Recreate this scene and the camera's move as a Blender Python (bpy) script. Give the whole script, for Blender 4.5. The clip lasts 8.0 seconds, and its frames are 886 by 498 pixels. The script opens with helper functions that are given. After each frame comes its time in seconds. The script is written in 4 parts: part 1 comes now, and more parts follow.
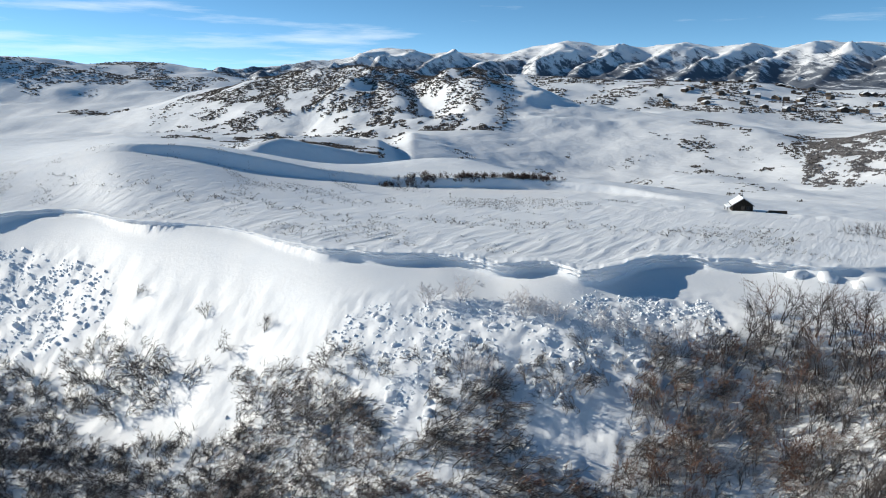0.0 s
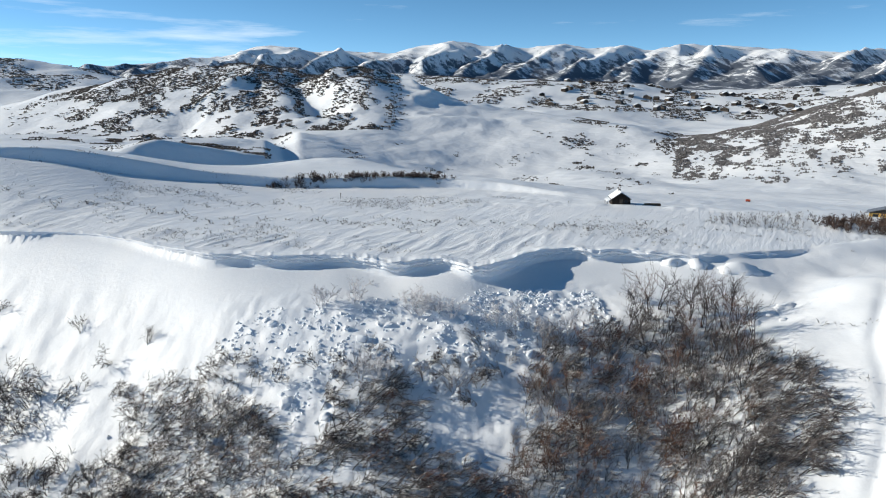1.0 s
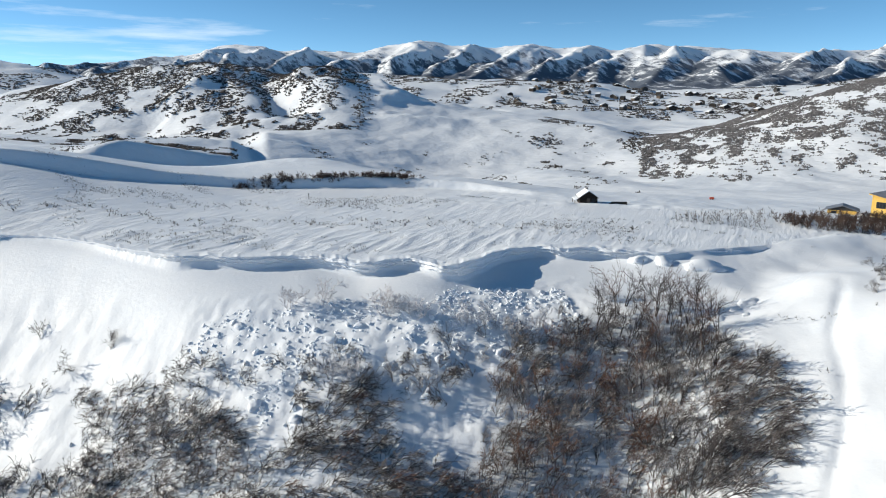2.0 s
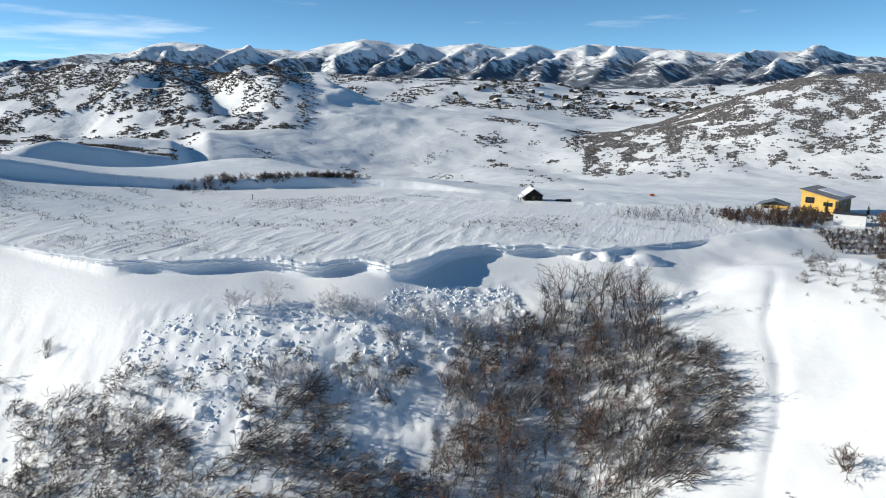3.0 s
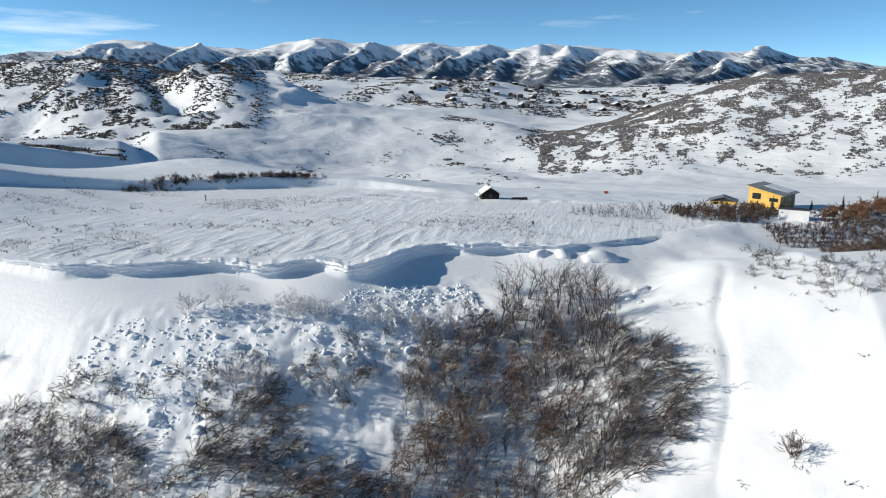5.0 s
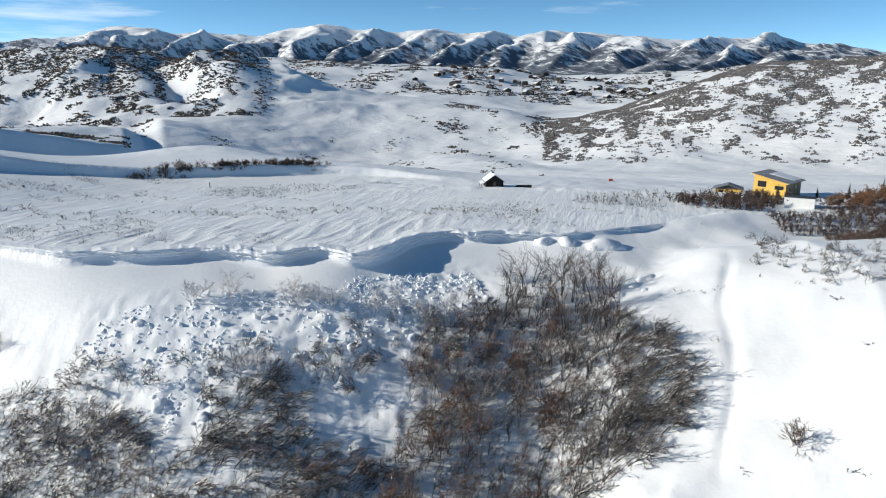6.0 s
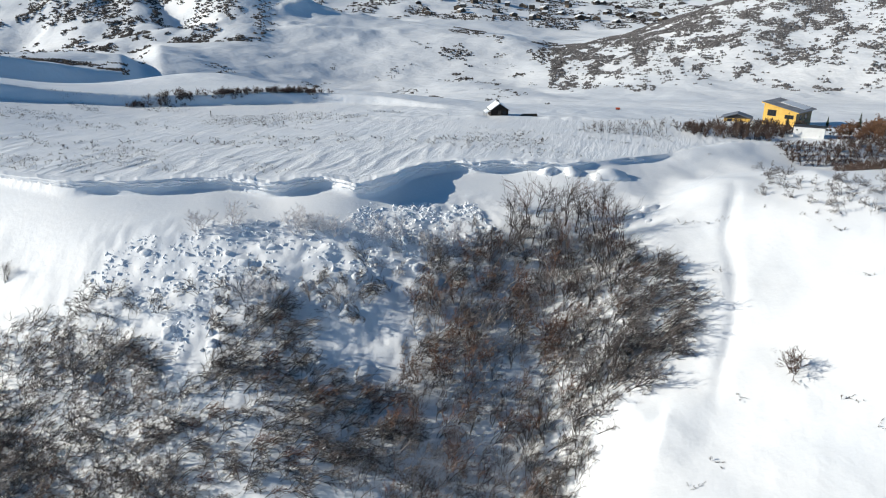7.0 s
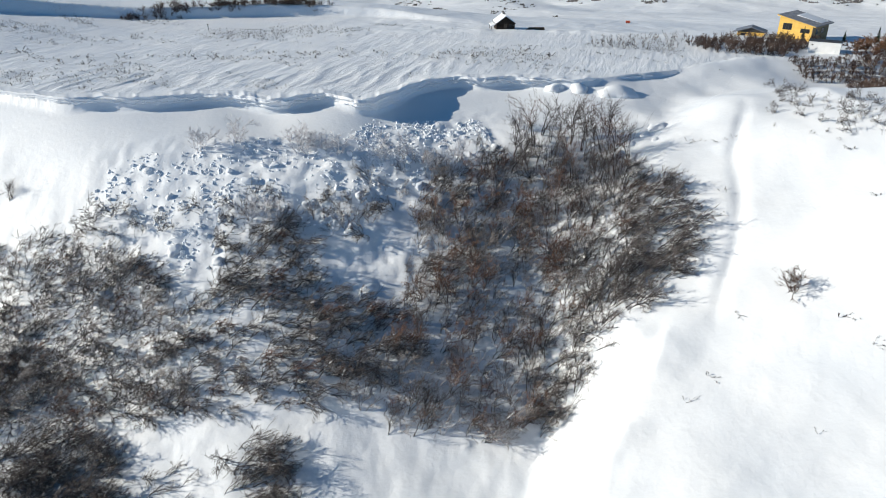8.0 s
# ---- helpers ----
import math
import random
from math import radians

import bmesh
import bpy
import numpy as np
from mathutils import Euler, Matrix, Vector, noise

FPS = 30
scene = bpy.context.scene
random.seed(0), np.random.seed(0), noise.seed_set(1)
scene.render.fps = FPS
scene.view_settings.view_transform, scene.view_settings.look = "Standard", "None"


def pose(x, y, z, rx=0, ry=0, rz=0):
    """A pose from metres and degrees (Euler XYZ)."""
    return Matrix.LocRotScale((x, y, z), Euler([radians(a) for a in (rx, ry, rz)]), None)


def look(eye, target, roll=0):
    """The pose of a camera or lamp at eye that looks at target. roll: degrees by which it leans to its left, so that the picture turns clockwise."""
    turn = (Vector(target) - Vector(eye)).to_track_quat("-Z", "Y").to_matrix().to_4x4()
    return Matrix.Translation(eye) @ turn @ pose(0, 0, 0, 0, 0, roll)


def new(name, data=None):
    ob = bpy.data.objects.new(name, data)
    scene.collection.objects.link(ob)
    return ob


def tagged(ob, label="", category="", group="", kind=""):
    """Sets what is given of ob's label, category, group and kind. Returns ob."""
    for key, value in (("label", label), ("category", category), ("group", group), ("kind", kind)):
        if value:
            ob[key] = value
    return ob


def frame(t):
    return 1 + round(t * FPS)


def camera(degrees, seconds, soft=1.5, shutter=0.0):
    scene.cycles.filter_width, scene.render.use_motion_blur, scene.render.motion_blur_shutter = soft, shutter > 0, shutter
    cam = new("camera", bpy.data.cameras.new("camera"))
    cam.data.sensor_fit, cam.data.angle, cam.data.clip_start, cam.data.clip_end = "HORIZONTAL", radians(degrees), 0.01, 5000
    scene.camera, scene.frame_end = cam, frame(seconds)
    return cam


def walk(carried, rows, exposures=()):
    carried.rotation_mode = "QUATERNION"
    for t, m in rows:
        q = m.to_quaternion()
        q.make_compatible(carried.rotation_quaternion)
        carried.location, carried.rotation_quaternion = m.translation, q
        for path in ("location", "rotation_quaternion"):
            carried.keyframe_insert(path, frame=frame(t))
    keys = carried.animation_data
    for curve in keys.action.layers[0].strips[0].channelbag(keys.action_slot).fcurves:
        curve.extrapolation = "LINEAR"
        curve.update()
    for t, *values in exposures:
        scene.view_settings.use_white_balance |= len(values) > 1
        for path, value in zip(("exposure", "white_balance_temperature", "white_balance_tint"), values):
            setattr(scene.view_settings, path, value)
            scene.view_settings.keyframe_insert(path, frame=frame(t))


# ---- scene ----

# ---------- camera: a hovering drone that pans right, then tips down ----------
cam = camera(66.14, 8.0, soft=1.0)
EYE_Z = 25.0
PATH = [
    (0.0, 0.00, 0.000, -12.285), (0.2, 0.00, -0.690, -12.286), (0.4, 0.00, -1.500, -12.288), (0.5, 0.00, -2.130, -12.289),
    (0.6, 0.00, -3.690, -12.296), (0.7, 0.00, -5.390, -12.308), (0.8, 0.01, -6.980, -12.322), (0.9, 0.02, -8.270, -12.336),
    (1.0, 0.02, -9.199, -12.348), (1.2, 0.04, -10.800, -12.359), (2.3, 0.26, -12.569, -12.394), (2.5, 0.28, -13.963, -12.424),
    (3.0, 0.30, -16.251, -12.452), (3.5, 0.30, -17.548, -12.470), (4.0, 0.30, -18.926, -12.490), (4.5, 0.30, -19.857, -12.513),
    (4.7, 0.30, -19.900, -12.520), (5.8, 0.30, -19.640, -13.160), (6.0, 0.30, -19.540, -13.573), (6.2, 0.30, -19.480, -13.990),
    (6.5, 0.30, -19.370, -15.184), (6.7, 0.30, -19.320, -16.560), (6.8, 0.30, -19.280, -17.450), (7.0, 0.30, -19.199, -19.445),
    (7.2, 0.30, -19.130, -21.220), (7.3, 0.30, -19.100, -22.180), (7.5, 0.30, -19.017, -24.160), (7.7, 0.30, -18.960, -25.480), (8.0, 0.30, -18.860, -26.260),
]
walk(cam, [(t, pose(x, 0, EYE_Z, 90 + p, 0, w)) for t, x, w, p in PATH], exposures=[(0.0, 0.13, 6850, 6)])

# ---------- sun and sky ----------
SUN_BEARING, SUN_HEIGHT = 69.5, 21.0      # degrees left of the first view, degrees up
sun_dir = Vector((-math.sin(radians(SUN_BEARING)) * math.cos(radians(SUN_HEIGHT)),
                  math.cos(radians(SUN_BEARING)) * math.cos(radians(SUN_HEIGHT)), math.sin(radians(SUN_HEIGHT))))
sun = new("sun", bpy.data.lights.new("sun", "SUN"))
sun.data.energy, sun.data.angle, sun.data.color = 5.0, radians(0.5), (1.0, 0.95, 0.88)
sun.matrix_world = look(sun_dir * 100, (0, 0, 0))

world = bpy.data.worlds.new("sky")
scene.world = world
world.use_nodes = True
wn, wl = world.node_tree.nodes, world.node_tree.links
sky = wn.new("ShaderNodeTexSky")
sky.sky_type, sky.sun_disc = "NISHITA", False
sky.sun_elevation, sky.sun_rotation = radians(SUN_HEIGHT), radians(-SUN_BEARING)
sky.altitude, sky.air_density, sky.dust_density, sky.ozone_density = 3000, 0.5, 0.0, 1.6
wn["Background"].inputs["Strength"].default_value = 0.145
# thin cloud streaks low in the sky
wc = wn.new("ShaderNodeTexCoord")
wm = wn.new("ShaderNodeMapping")
wm.inputs["Scale"].default_value = (1.6, 1.6, 17.0)
cloud = wn.new("ShaderNodeTexNoise")
cloud.inputs["Scale"].default_value, cloud.inputs["Detail"].default_value, cloud.inputs["Roughness"].default_value = 1.9, 7, 0.6
wl.new(wc.outputs["Generated"], wm.inputs[0])
wl.new(wm.outputs[0], cloud.inputs["Vector"])
thin = wn.new("ShaderNodeMapRange")
thin.inputs["From Min"].default_value, thin.inputs["From Max"].default_value, thin.inputs["To Max"].default_value = 0.455, 0.74, 0.8
wsep = wn.new("ShaderNodeSeparateXYZ")
wl.new(wc.outputs["Generated"], wsep.inputs[0])
west = wn.new("ShaderNodeMath")                   # more cloud towards the west and the horizon
west.operation, west.inputs[1].default_value = "MULTIPLY_ADD", -0.17
wl.new(wsep.outputs["X"], west.inputs[0])
wl.new(cloud.outputs["Fac"], west.inputs[2])
lowsky = wn.new("ShaderNodeMath")
lowsky.operation, lowsky.inputs[1].default_value = "MULTIPLY_ADD", -1.1
wl.new(wsep.outputs["Z"], lowsky.inputs[0])
wl.new(west.outputs[0], lowsky.inputs[2])
wl.new(lowsky.outputs[0], thin.inputs["Value"])
veil = wn.new("ShaderNodeMix")
veil.data_type = "RGBA"
veil.inputs[7].default_value = (6.5, 7.2, 8.2, 1)
wl.new(thin.outputs[0], veil.inputs[0])
deep = wn.new("ShaderNodeHueSaturation")        # thin, dry mountain air
deep.inputs["Hue"].default_value, deep.inputs["Saturation"].default_value, deep.inputs["Value"].default_value = 0.489, 1.15, 1.06
wl.new(sky.outputs[0], deep.inputs["Color"])
wl.new(deep.outputs[0], veil.inputs[6])
wl.new(veil.outputs[2], wn["Background"].inputs["Color"])


# ---------- materials ----------
def material(name, rough=0.6):
    m = bpy.data.materials.new(name)
    m.use_nodes = True
    b = m.node_tree.nodes["Principled BSDF"]
    b.inputs["Roughness"].default_value = rough
    b.inputs["Specular IOR Level"].default_value = 0.25
    return m, m.node_tree.nodes, m.node_tree.links, b


def noise_tex(n, l, scale, detail=4, coord="Object", stretch=None, rough=0.55):
    tc = n.new("ShaderNodeTexCoord")
    t = n.new("ShaderNodeTexNoise")
    t.inputs["Scale"].default_value, t.inputs["Detail"].default_value = scale, detail
    t.inputs["Roughness"].default_value = rough
    if stretch:
        mp = n.new("ShaderNodeMapping")
        mp.vector_type = "TEXTURE"
        mp.inputs["Rotation"].default_value = (0, 0, radians(stretch[0]))
        mp.inputs["Scale"].default_value = stretch[1:]
        l.new(tc.outputs[coord], mp.inputs[0])
        l.new(mp.outputs[0], t.inputs["Vector"])
    else:
        l.new(tc.outputs[coord], t.inputs["Vector"])
    return t


def ramp(n, l, src, stops):
    r = n.new("ShaderNodeValToRGB")
    e = r.color_ramp.elements
    while len(e) < len(stops):
        e.new(0.5)
    for k, (p, c) in zip(e, stops):
        k.position, k.color = p, (*c, 1)
    l.new(src, r.inputs[0])
    return r


def bump(n, l, b, sources):
    prev = None
    for out, strength, dist in sources:
        bm = n.new("ShaderNodeBump")
        bm.inputs["Strength"].default_value, bm.inputs["Distance"].default_value = strength, dist
        l.new(out, bm.inputs["Height"])
        if prev:
            l.new(prev.outputs[0], bm.inputs["Normal"])
        prev = bm
    l.new(prev.outputs[0], b.inputs["Normal"])


def plain(name, dark, light, scale, rough=0.7, relief=0.0, coord="Object", metal=0.0):
    m, n, l, b = material(name, rough)
    t = noise_tex(n, l, scale, 5, coord)
    r = ramp(n, l, t.outputs["Fac"], [(0.3, dark), (0.7, light)])
    l.new(r.outputs[0], b.inputs["Base Color"])
    b.inputs["Metallic"].default_value = metal
    if relief:
        bump(n, l, b, [(t.outputs["Fac"], 0.6, relief)])
    return m


def snow_material(name, fine=1.2, broad=0.12, depth=0.12, streak=False):
    m, n, l, b = material(name, 0.55)
    big = noise_tex(n, l, broad, 4)
    small = noise_tex(n, l, fine, 6)
    r = ramp(n, l, big.outputs["Fac"], [(0.25, (0.76, 0.79, 0.83)), (0.7, (0.85, 0.86, 0.875))])
    l.new(r.outputs[0], b.inputs["Base Color"])
    src = [(small.outputs["Fac"], 0.5, depth)]
    if streak:
        st = noise_tex(n, l, 0.8, 6, stretch=(53, 3.6, 0.8, 1.0), rough=0.65)
        src.append((st.outputs["Fac"], 0.6, 0.4))
    bump(n, l, b, src)
    return m


SNOW = snow_material("snow", 1.6, 0.1, 0.10)
SNOW_WIND = snow_material("wind_packed_snow", 2.2, 0.1, 0.12, streak=True)
SNOW_HILL = snow_material("hill_snow", 0.10, 0.01, 2.2)
SNOW_BLOCK = snow_material("broken_snow", 3.0, 0.4, 0.08)


def mountain_material():
    """Snow with leafless forest that thins out towards the tops."""
    m, n, l, b = material("mountain_snow_and_forest", 0.8)
    t = noise_tex(n, l, 0.016, 10, stretch=(20, 1.0, 2.0, 1.0), rough=0.75)
    tc = n.new("ShaderNodeTexCoord")
    sep = n.new("ShaderNodeSeparateXYZ")
    l.new(tc.outputs["Object"], sep.inputs[0])
    alt = n.new("ShaderNodeMapRange")
    alt.inputs["From Min"].default_value, alt.inputs["From Max"].default_value = 140, 370
    alt.inputs["To Min"].default_value, alt.inputs["To Max"].default_value = 0.09, -0.15
    l.new(sep.outputs["Z"], alt.inputs["Value"])
    add = n.new("ShaderNodeMath")
    l.new(t.outputs["Fac"], add.inputs[0])
    l.new(alt.outputs[0], add.inputs[1])
    # the forest's bluish grey has the haze of distance mixed into the colour
    r = ramp(n, l, add.outputs[0], [(0.48, (0.87, 0.885, 0.91)), (0.57, (0.12, 0.14, 0.175))])
    l.new(r.outputs[0], b.inputs["Base Color"])
    crag = noise_tex(n, l, 0.011, 8, stretch=(25, 1.0, 2.2, 1.0), rough=0.7)
    bump(n, l, b, [(crag.outputs["Fac"], 1.0, 10.0)])
    return m


MOUNTAIN = mountain_material()
BRUSH_FAR = plain("bare_brush", (0.045, 0.04, 0.038), (0.11, 0.097, 0.09), 0.3, 0.9)
BRUSH_GREY = plain("pale_bare_brush", (0.10, 0.095, 0.095), (0.25, 0.235, 0.235), 0.3, 0.9)
BARK = plain("grey_bark", (0.03, 0.026, 0.025), (0.10, 0.087, 0.083), 5.0, 0.9, 0.01)
TWIG = plain("grey_brown_twigs", (0.06, 0.052, 0.050), (0.17, 0.15, 0.147), 2.0, 0.9)
TWIG_WARM = plain("russet_twigs", (0.09, 0.05, 0.038), (0.21, 0.125, 0.095), 2.0, 0.9)
RIME = plain("frosted_twigs", (0.45, 0.42, 0.42), (0.80, 0.80, 0.82), 3.0, 0.8)
TWIG_PALE = plain("pale_grey_twigs", (0.14, 0.122, 0.115), (0.34, 0.31, 0.30), 2.0, 0.9)
TWIG_DARK = plain("dark_brown_twigs", (0.055, 0.036, 0.03), (0.15, 0.10, 0.08), 2.0, 0.9)
LEAF = plain("withered_leaves", (0.14, 0.065, 0.035), (0.28, 0.15, 0.085), 3.0, 0.8)

# ---------- plan of the land (numpy only) ----------
# == plan begin
PERM = np.random.default_rng(3).permutation(512).astype(np.int64)
GRAD = np.random.default_rng(4).uniform(0, 2 * np.pi, 512)


def perlin(x, y):
    xi, yi = np.floor(x).astype(np.int64), np.floor(y).astype(np.int64)
    xf, yf = x - xi, y - yi
    u, v = xf**3 * (xf * (xf * 6 - 15) + 10), yf**3 * (yf * (yf * 6 - 15) + 10)

    def corner(ix, iy):
        a = GRAD[(PERM[(PERM[ix % 512] + iy) % 512])]
        return np.cos(a) * (x - ix) + np.sin(a) * (y - iy)
    a, b = corner(xi, yi), corner(xi + 1, yi)
    c, d = corner(xi, yi + 1), corner(xi + 1, yi + 1)
    return 1.5 * ((a + (b - a) * u) + ((c + (d - c) * u) - (a + (b - a) * u)) * v)


def fbm(x, y, size, octaves=4, gain=0.5):
    total, amp, f = 0.0, 1.0, 1.0 / size
    for k in range(octaves):
        total = total + amp * perlin(x * f + 17.3 * k, y * f - 9.1 * k)
        amp, f = amp * gain, f * 2.03
    return total


def ridged(x, y, size, octaves=5, gain=0.5):
    total, amp, f, w = 0.0, 1.0, 1.0 / size, 1.0
    for k in range(octaves):
        s = (1 - np.abs(perlin(x * f + 5.7 * k, y * f + 3.3 * k)) * 1.6) ** 2
        total, w = total + amp * s * w, np.clip(s, 0, 1)
        amp, f = amp * gain, f * 2.07
    return total


def smooth(a, b, v):
    t = np.clip((v - a) / (b - a), 0, 1)
    return t * t * (3 - 2 * t)


# the brink of the plateau: (bearing left, range)
BRINK = [(-75, 165), (-55, 158), (-47, 150), (-42, 143), (-40.6, 139.5), (-37.2, 128), (-33.2, 121.5), (-30.4, 116.5), (-27, 117.5), (-24.8, 118), (-22.2, 116), (-20.2, 117.8),
         (-18.5, 116), (-16.7, 113.7), (-15.4, 108.7), (-13.6, 105.4), (-12.1, 103.1), (-10.8, 104.6), (-9.1, 106.6), (-7.4, 107.6), (-5.9, 106.6), (-4.5, 106.4), (-2.8, 108.6),
         (-1.2, 110.5), (1.3, 112), (3.7, 112), (6.2, 113), (8.1, 115.6), (9.9, 116), (11.5, 119.5), (13.8, 126), (17.1, 138.6), (20.1, 147.8), (23.4, 153.4), (25.8, 162),
         (27.4, 175), (29, 184), (31, 189), (33, 189), (36, 196), (45, 240), (60, 265)]
# height of the broken face under the lip: (bearing left, metres)
FACE = [(-60, 0.1), (-38, 0.2), (-33, 0.4), (-30, 0.7), (-27, 1.4), (-25, 1.7), (-22, 1.6), (-18.5, 1.8), (-16, 2.1), (-13.6, 2.1), (-12, 1.5), (-10, 1.2), (-7.4, 1.5), (-4.5, 2.2),
        (-2, 1.8), (0, 1.4), (4, 1.4), (8, 1.2), (11, 0.8), (13, 0.6), (18, 0.45), (23, 0.5), (26.6, 0.5), (28, 1.0), (30.5, 1.2), (33, 0.9), (36, 0.5), (60, 0.3)]
# the slope's own upper edge, smoother than the lip
BODY_EDGE = [(-75, 98), (-42, 95), (-33, 96.5), (-28, 97), (-22, 97), (-15, 96), (-8, 95.5), (0, 99), (8, 108), (15, 126), (25, 154), (29, 172), (34, 190), (45, 225), (60, 245)]
BRINK_LEVEL = [(-75, 0), (22, 0), (28, -0.4), (34, -1.2), (60, -3)]
# lines along the land beyond it: (bearing left, range, height)
LINES = [
    # foot of the bank behind the plateau
    [(-60, 175, 1), (-47, 170, 0.0), (-38, 172, 0), (-24, 172, 0.0), (-18, 189, -0.4), (-14, 196.5, -0.6), (-9, 200.9, -0.6), (-5, 201.0, -0.7), (0, 201.6, -0.6), (5, 205.2, -0.4), (10.6, 210.2, 1.8), (15.5, 212, 4.3), (20.6, 214.5, 8.6), (25.7, 219, 11.2), (32, 242, 5.5), (45, 290, 2), (60, 300, 4)],
    # top of the bank
    [(-60, 188, 1), (-47, 183, -1), (-38, 183, -1), (-24, 180, -0.6), (-18, 190.8, 0.6), (-14, 198.3, 1.6), (-9, 203, 1.9), (-5, 203, 2.3), (0, 203.5, 1.9), (5, 207, 2.5), (10.5, 211.8, 4.7), (15.8, 214.6, 9.0), (20.5, 217, 12.3), (25.3, 221, 13.0), (32, 250, 6.5), (45, 310, 3), (60, 330, 4)],
    # valley behind
    [(-60, 300, -10), (-47, 300, -13), (-38, 320, -16), (-30, 340, -18), (-21, 380, -22), (-14, 400, -26), (-5, 420, -34), (1, 420, -26), (5, 420, -19), (10, 430, -15), (17, 520, -12), (25, 700, -10), (33, 900, -20), (60, 900, -20)],
    # foot of the hills
    [(-60, 420, -15), (-47, 430, -20), (-38, 450, -22), (-30, 450, -28), (-24, 560, -31), (-20, 560, -31), (-13, 520, -36), (-5, 545, -33), (3, 640, -17), (8, 680, -16), (17, 900, -16), (25, 1120, -20), (33, 1300, -30), (60, 1300, -30)],
    # ridge of the middle hill, and of the right one
    [(-60, 720, 50), (-52, 780, 51), (-44.4, 800, 45), (-40.5, 780, 31), (-34.3, 720, 3), (-31, 690, -9), (-28, 700, -14), (-24, 800, -4), (-20.8, 830, 3), (-14.4, 880, 11), (-9.9, 940, 28), (-6.3, 990, 48), (-3, 1010, 72), (1.1, 1080, 69), (4.3, 1120, 78), (8.4, 1180, 79), (15, 1300, 64), (20.2, 1400, 40), (25.5, 1450, -2), (33, 1500, -12), (60, 1500, -10)],
    # valley behind those hills
    [(-60, 1500, 30), (-44, 1450, 20), (-36, 1350, -15), (-28, 1250, -25), (-20, 1300, -10), (-10, 1500, 10), (0, 1600, 20), (10, 1700, 30), (20, 1800, 20), (33, 1900, 10), (60, 1900, 10)],
    # far hills
    [(-60, 2300, 80), (-42, 2300, 70), (-38, 2300, 58), (-30, 2200, 42), (-25, 2150, 62), (-18.7, 2200, 82), (-12, 2300, 95), (-7, 2300, 105), (0, 2300, 95), (9, 2400, 105), (14, 2600, 85), (17, 2650, 120), (19.6, 2700, 138), (22.4, 2700, 152), (24.7, 2600, 142), (28.7, 2500, 156), (33, 2450, 160), (60, 2450, 160)],
    # low ground under the mountains
    [(-60, 2900, 70), (-20, 2900, 60), (0, 2900, 80), (15, 3100, 100), (60, 3100, 100)],
    # the mountain range
    [(-60, 4400, 170), (-52, 4400, 188), (-48.6, 4400, 232), (-46.1, 4400, 259), (-43.8, 4400, 294), (-41.5, 4400, 270), (-39.5, 4400, 277), (-36.2, 4400, 295), (-34, 4400, 310), (-31.8, 4400, 329), (-28.7, 4400, 342), (-25.2, 4400, 318), (-23.3, 4400, 349), (-20.6, 4400, 336), (-18.3, 4400, 363), (-16, 4400, 339), (-13.3, 4400, 351), (-10.6, 4400, 382), (-7.1, 4400, 352), (-5.3, 4400, 310), (-2.8, 4400, 316), (-0.4, 4400, 328), (0.9, 4400, 310), (2.8, 4400, 328), (4.3, 4400, 357), (5.5, 4400, 340), (7.4, 4400, 287), (10.2, 4400, 262), (13, 4400, 235), (17, 4400, 200), (22, 4400, 150), (60, 4400, 130)],
    [(-60, 5200, 150), (60, 5200, 150)],
]
BEARINGS = np.arange(-90, 90.01, 0.25)


def along(table, column, blur):
    """One column of a line as an even table over the bearings, its corners rounded over blur degrees."""
    v = np.interp(BEARINGS, [p[0] for p in table], [p[column] for p in table])
    k = np.exp(-0.5 * (np.arange(-40, 41) * 0.25 / blur) ** 2)
    return np.convolve(np.pad(v, 40, mode="edge"), k / k.sum(), mode="valid")


LIP, BODY, LEVEL, WALL = along(BRINK, 1, 0.75), along(BODY_EDGE, 1, 3.0), along(BRINK_LEVEL, 1, 2.0), along(FACE, 1, 0.7)
SHOULDER = along(BRINK, 1, 3.5)
TABLES = [(along(ln, 1, 1.5), along(ln, 2, 0.55 if k in (4, 6, 8) else 0.9)) for k, ln in enumerate(LINES)]


def brink(bearing):
    return np.interp(bearing, BEARINGS, LIP)


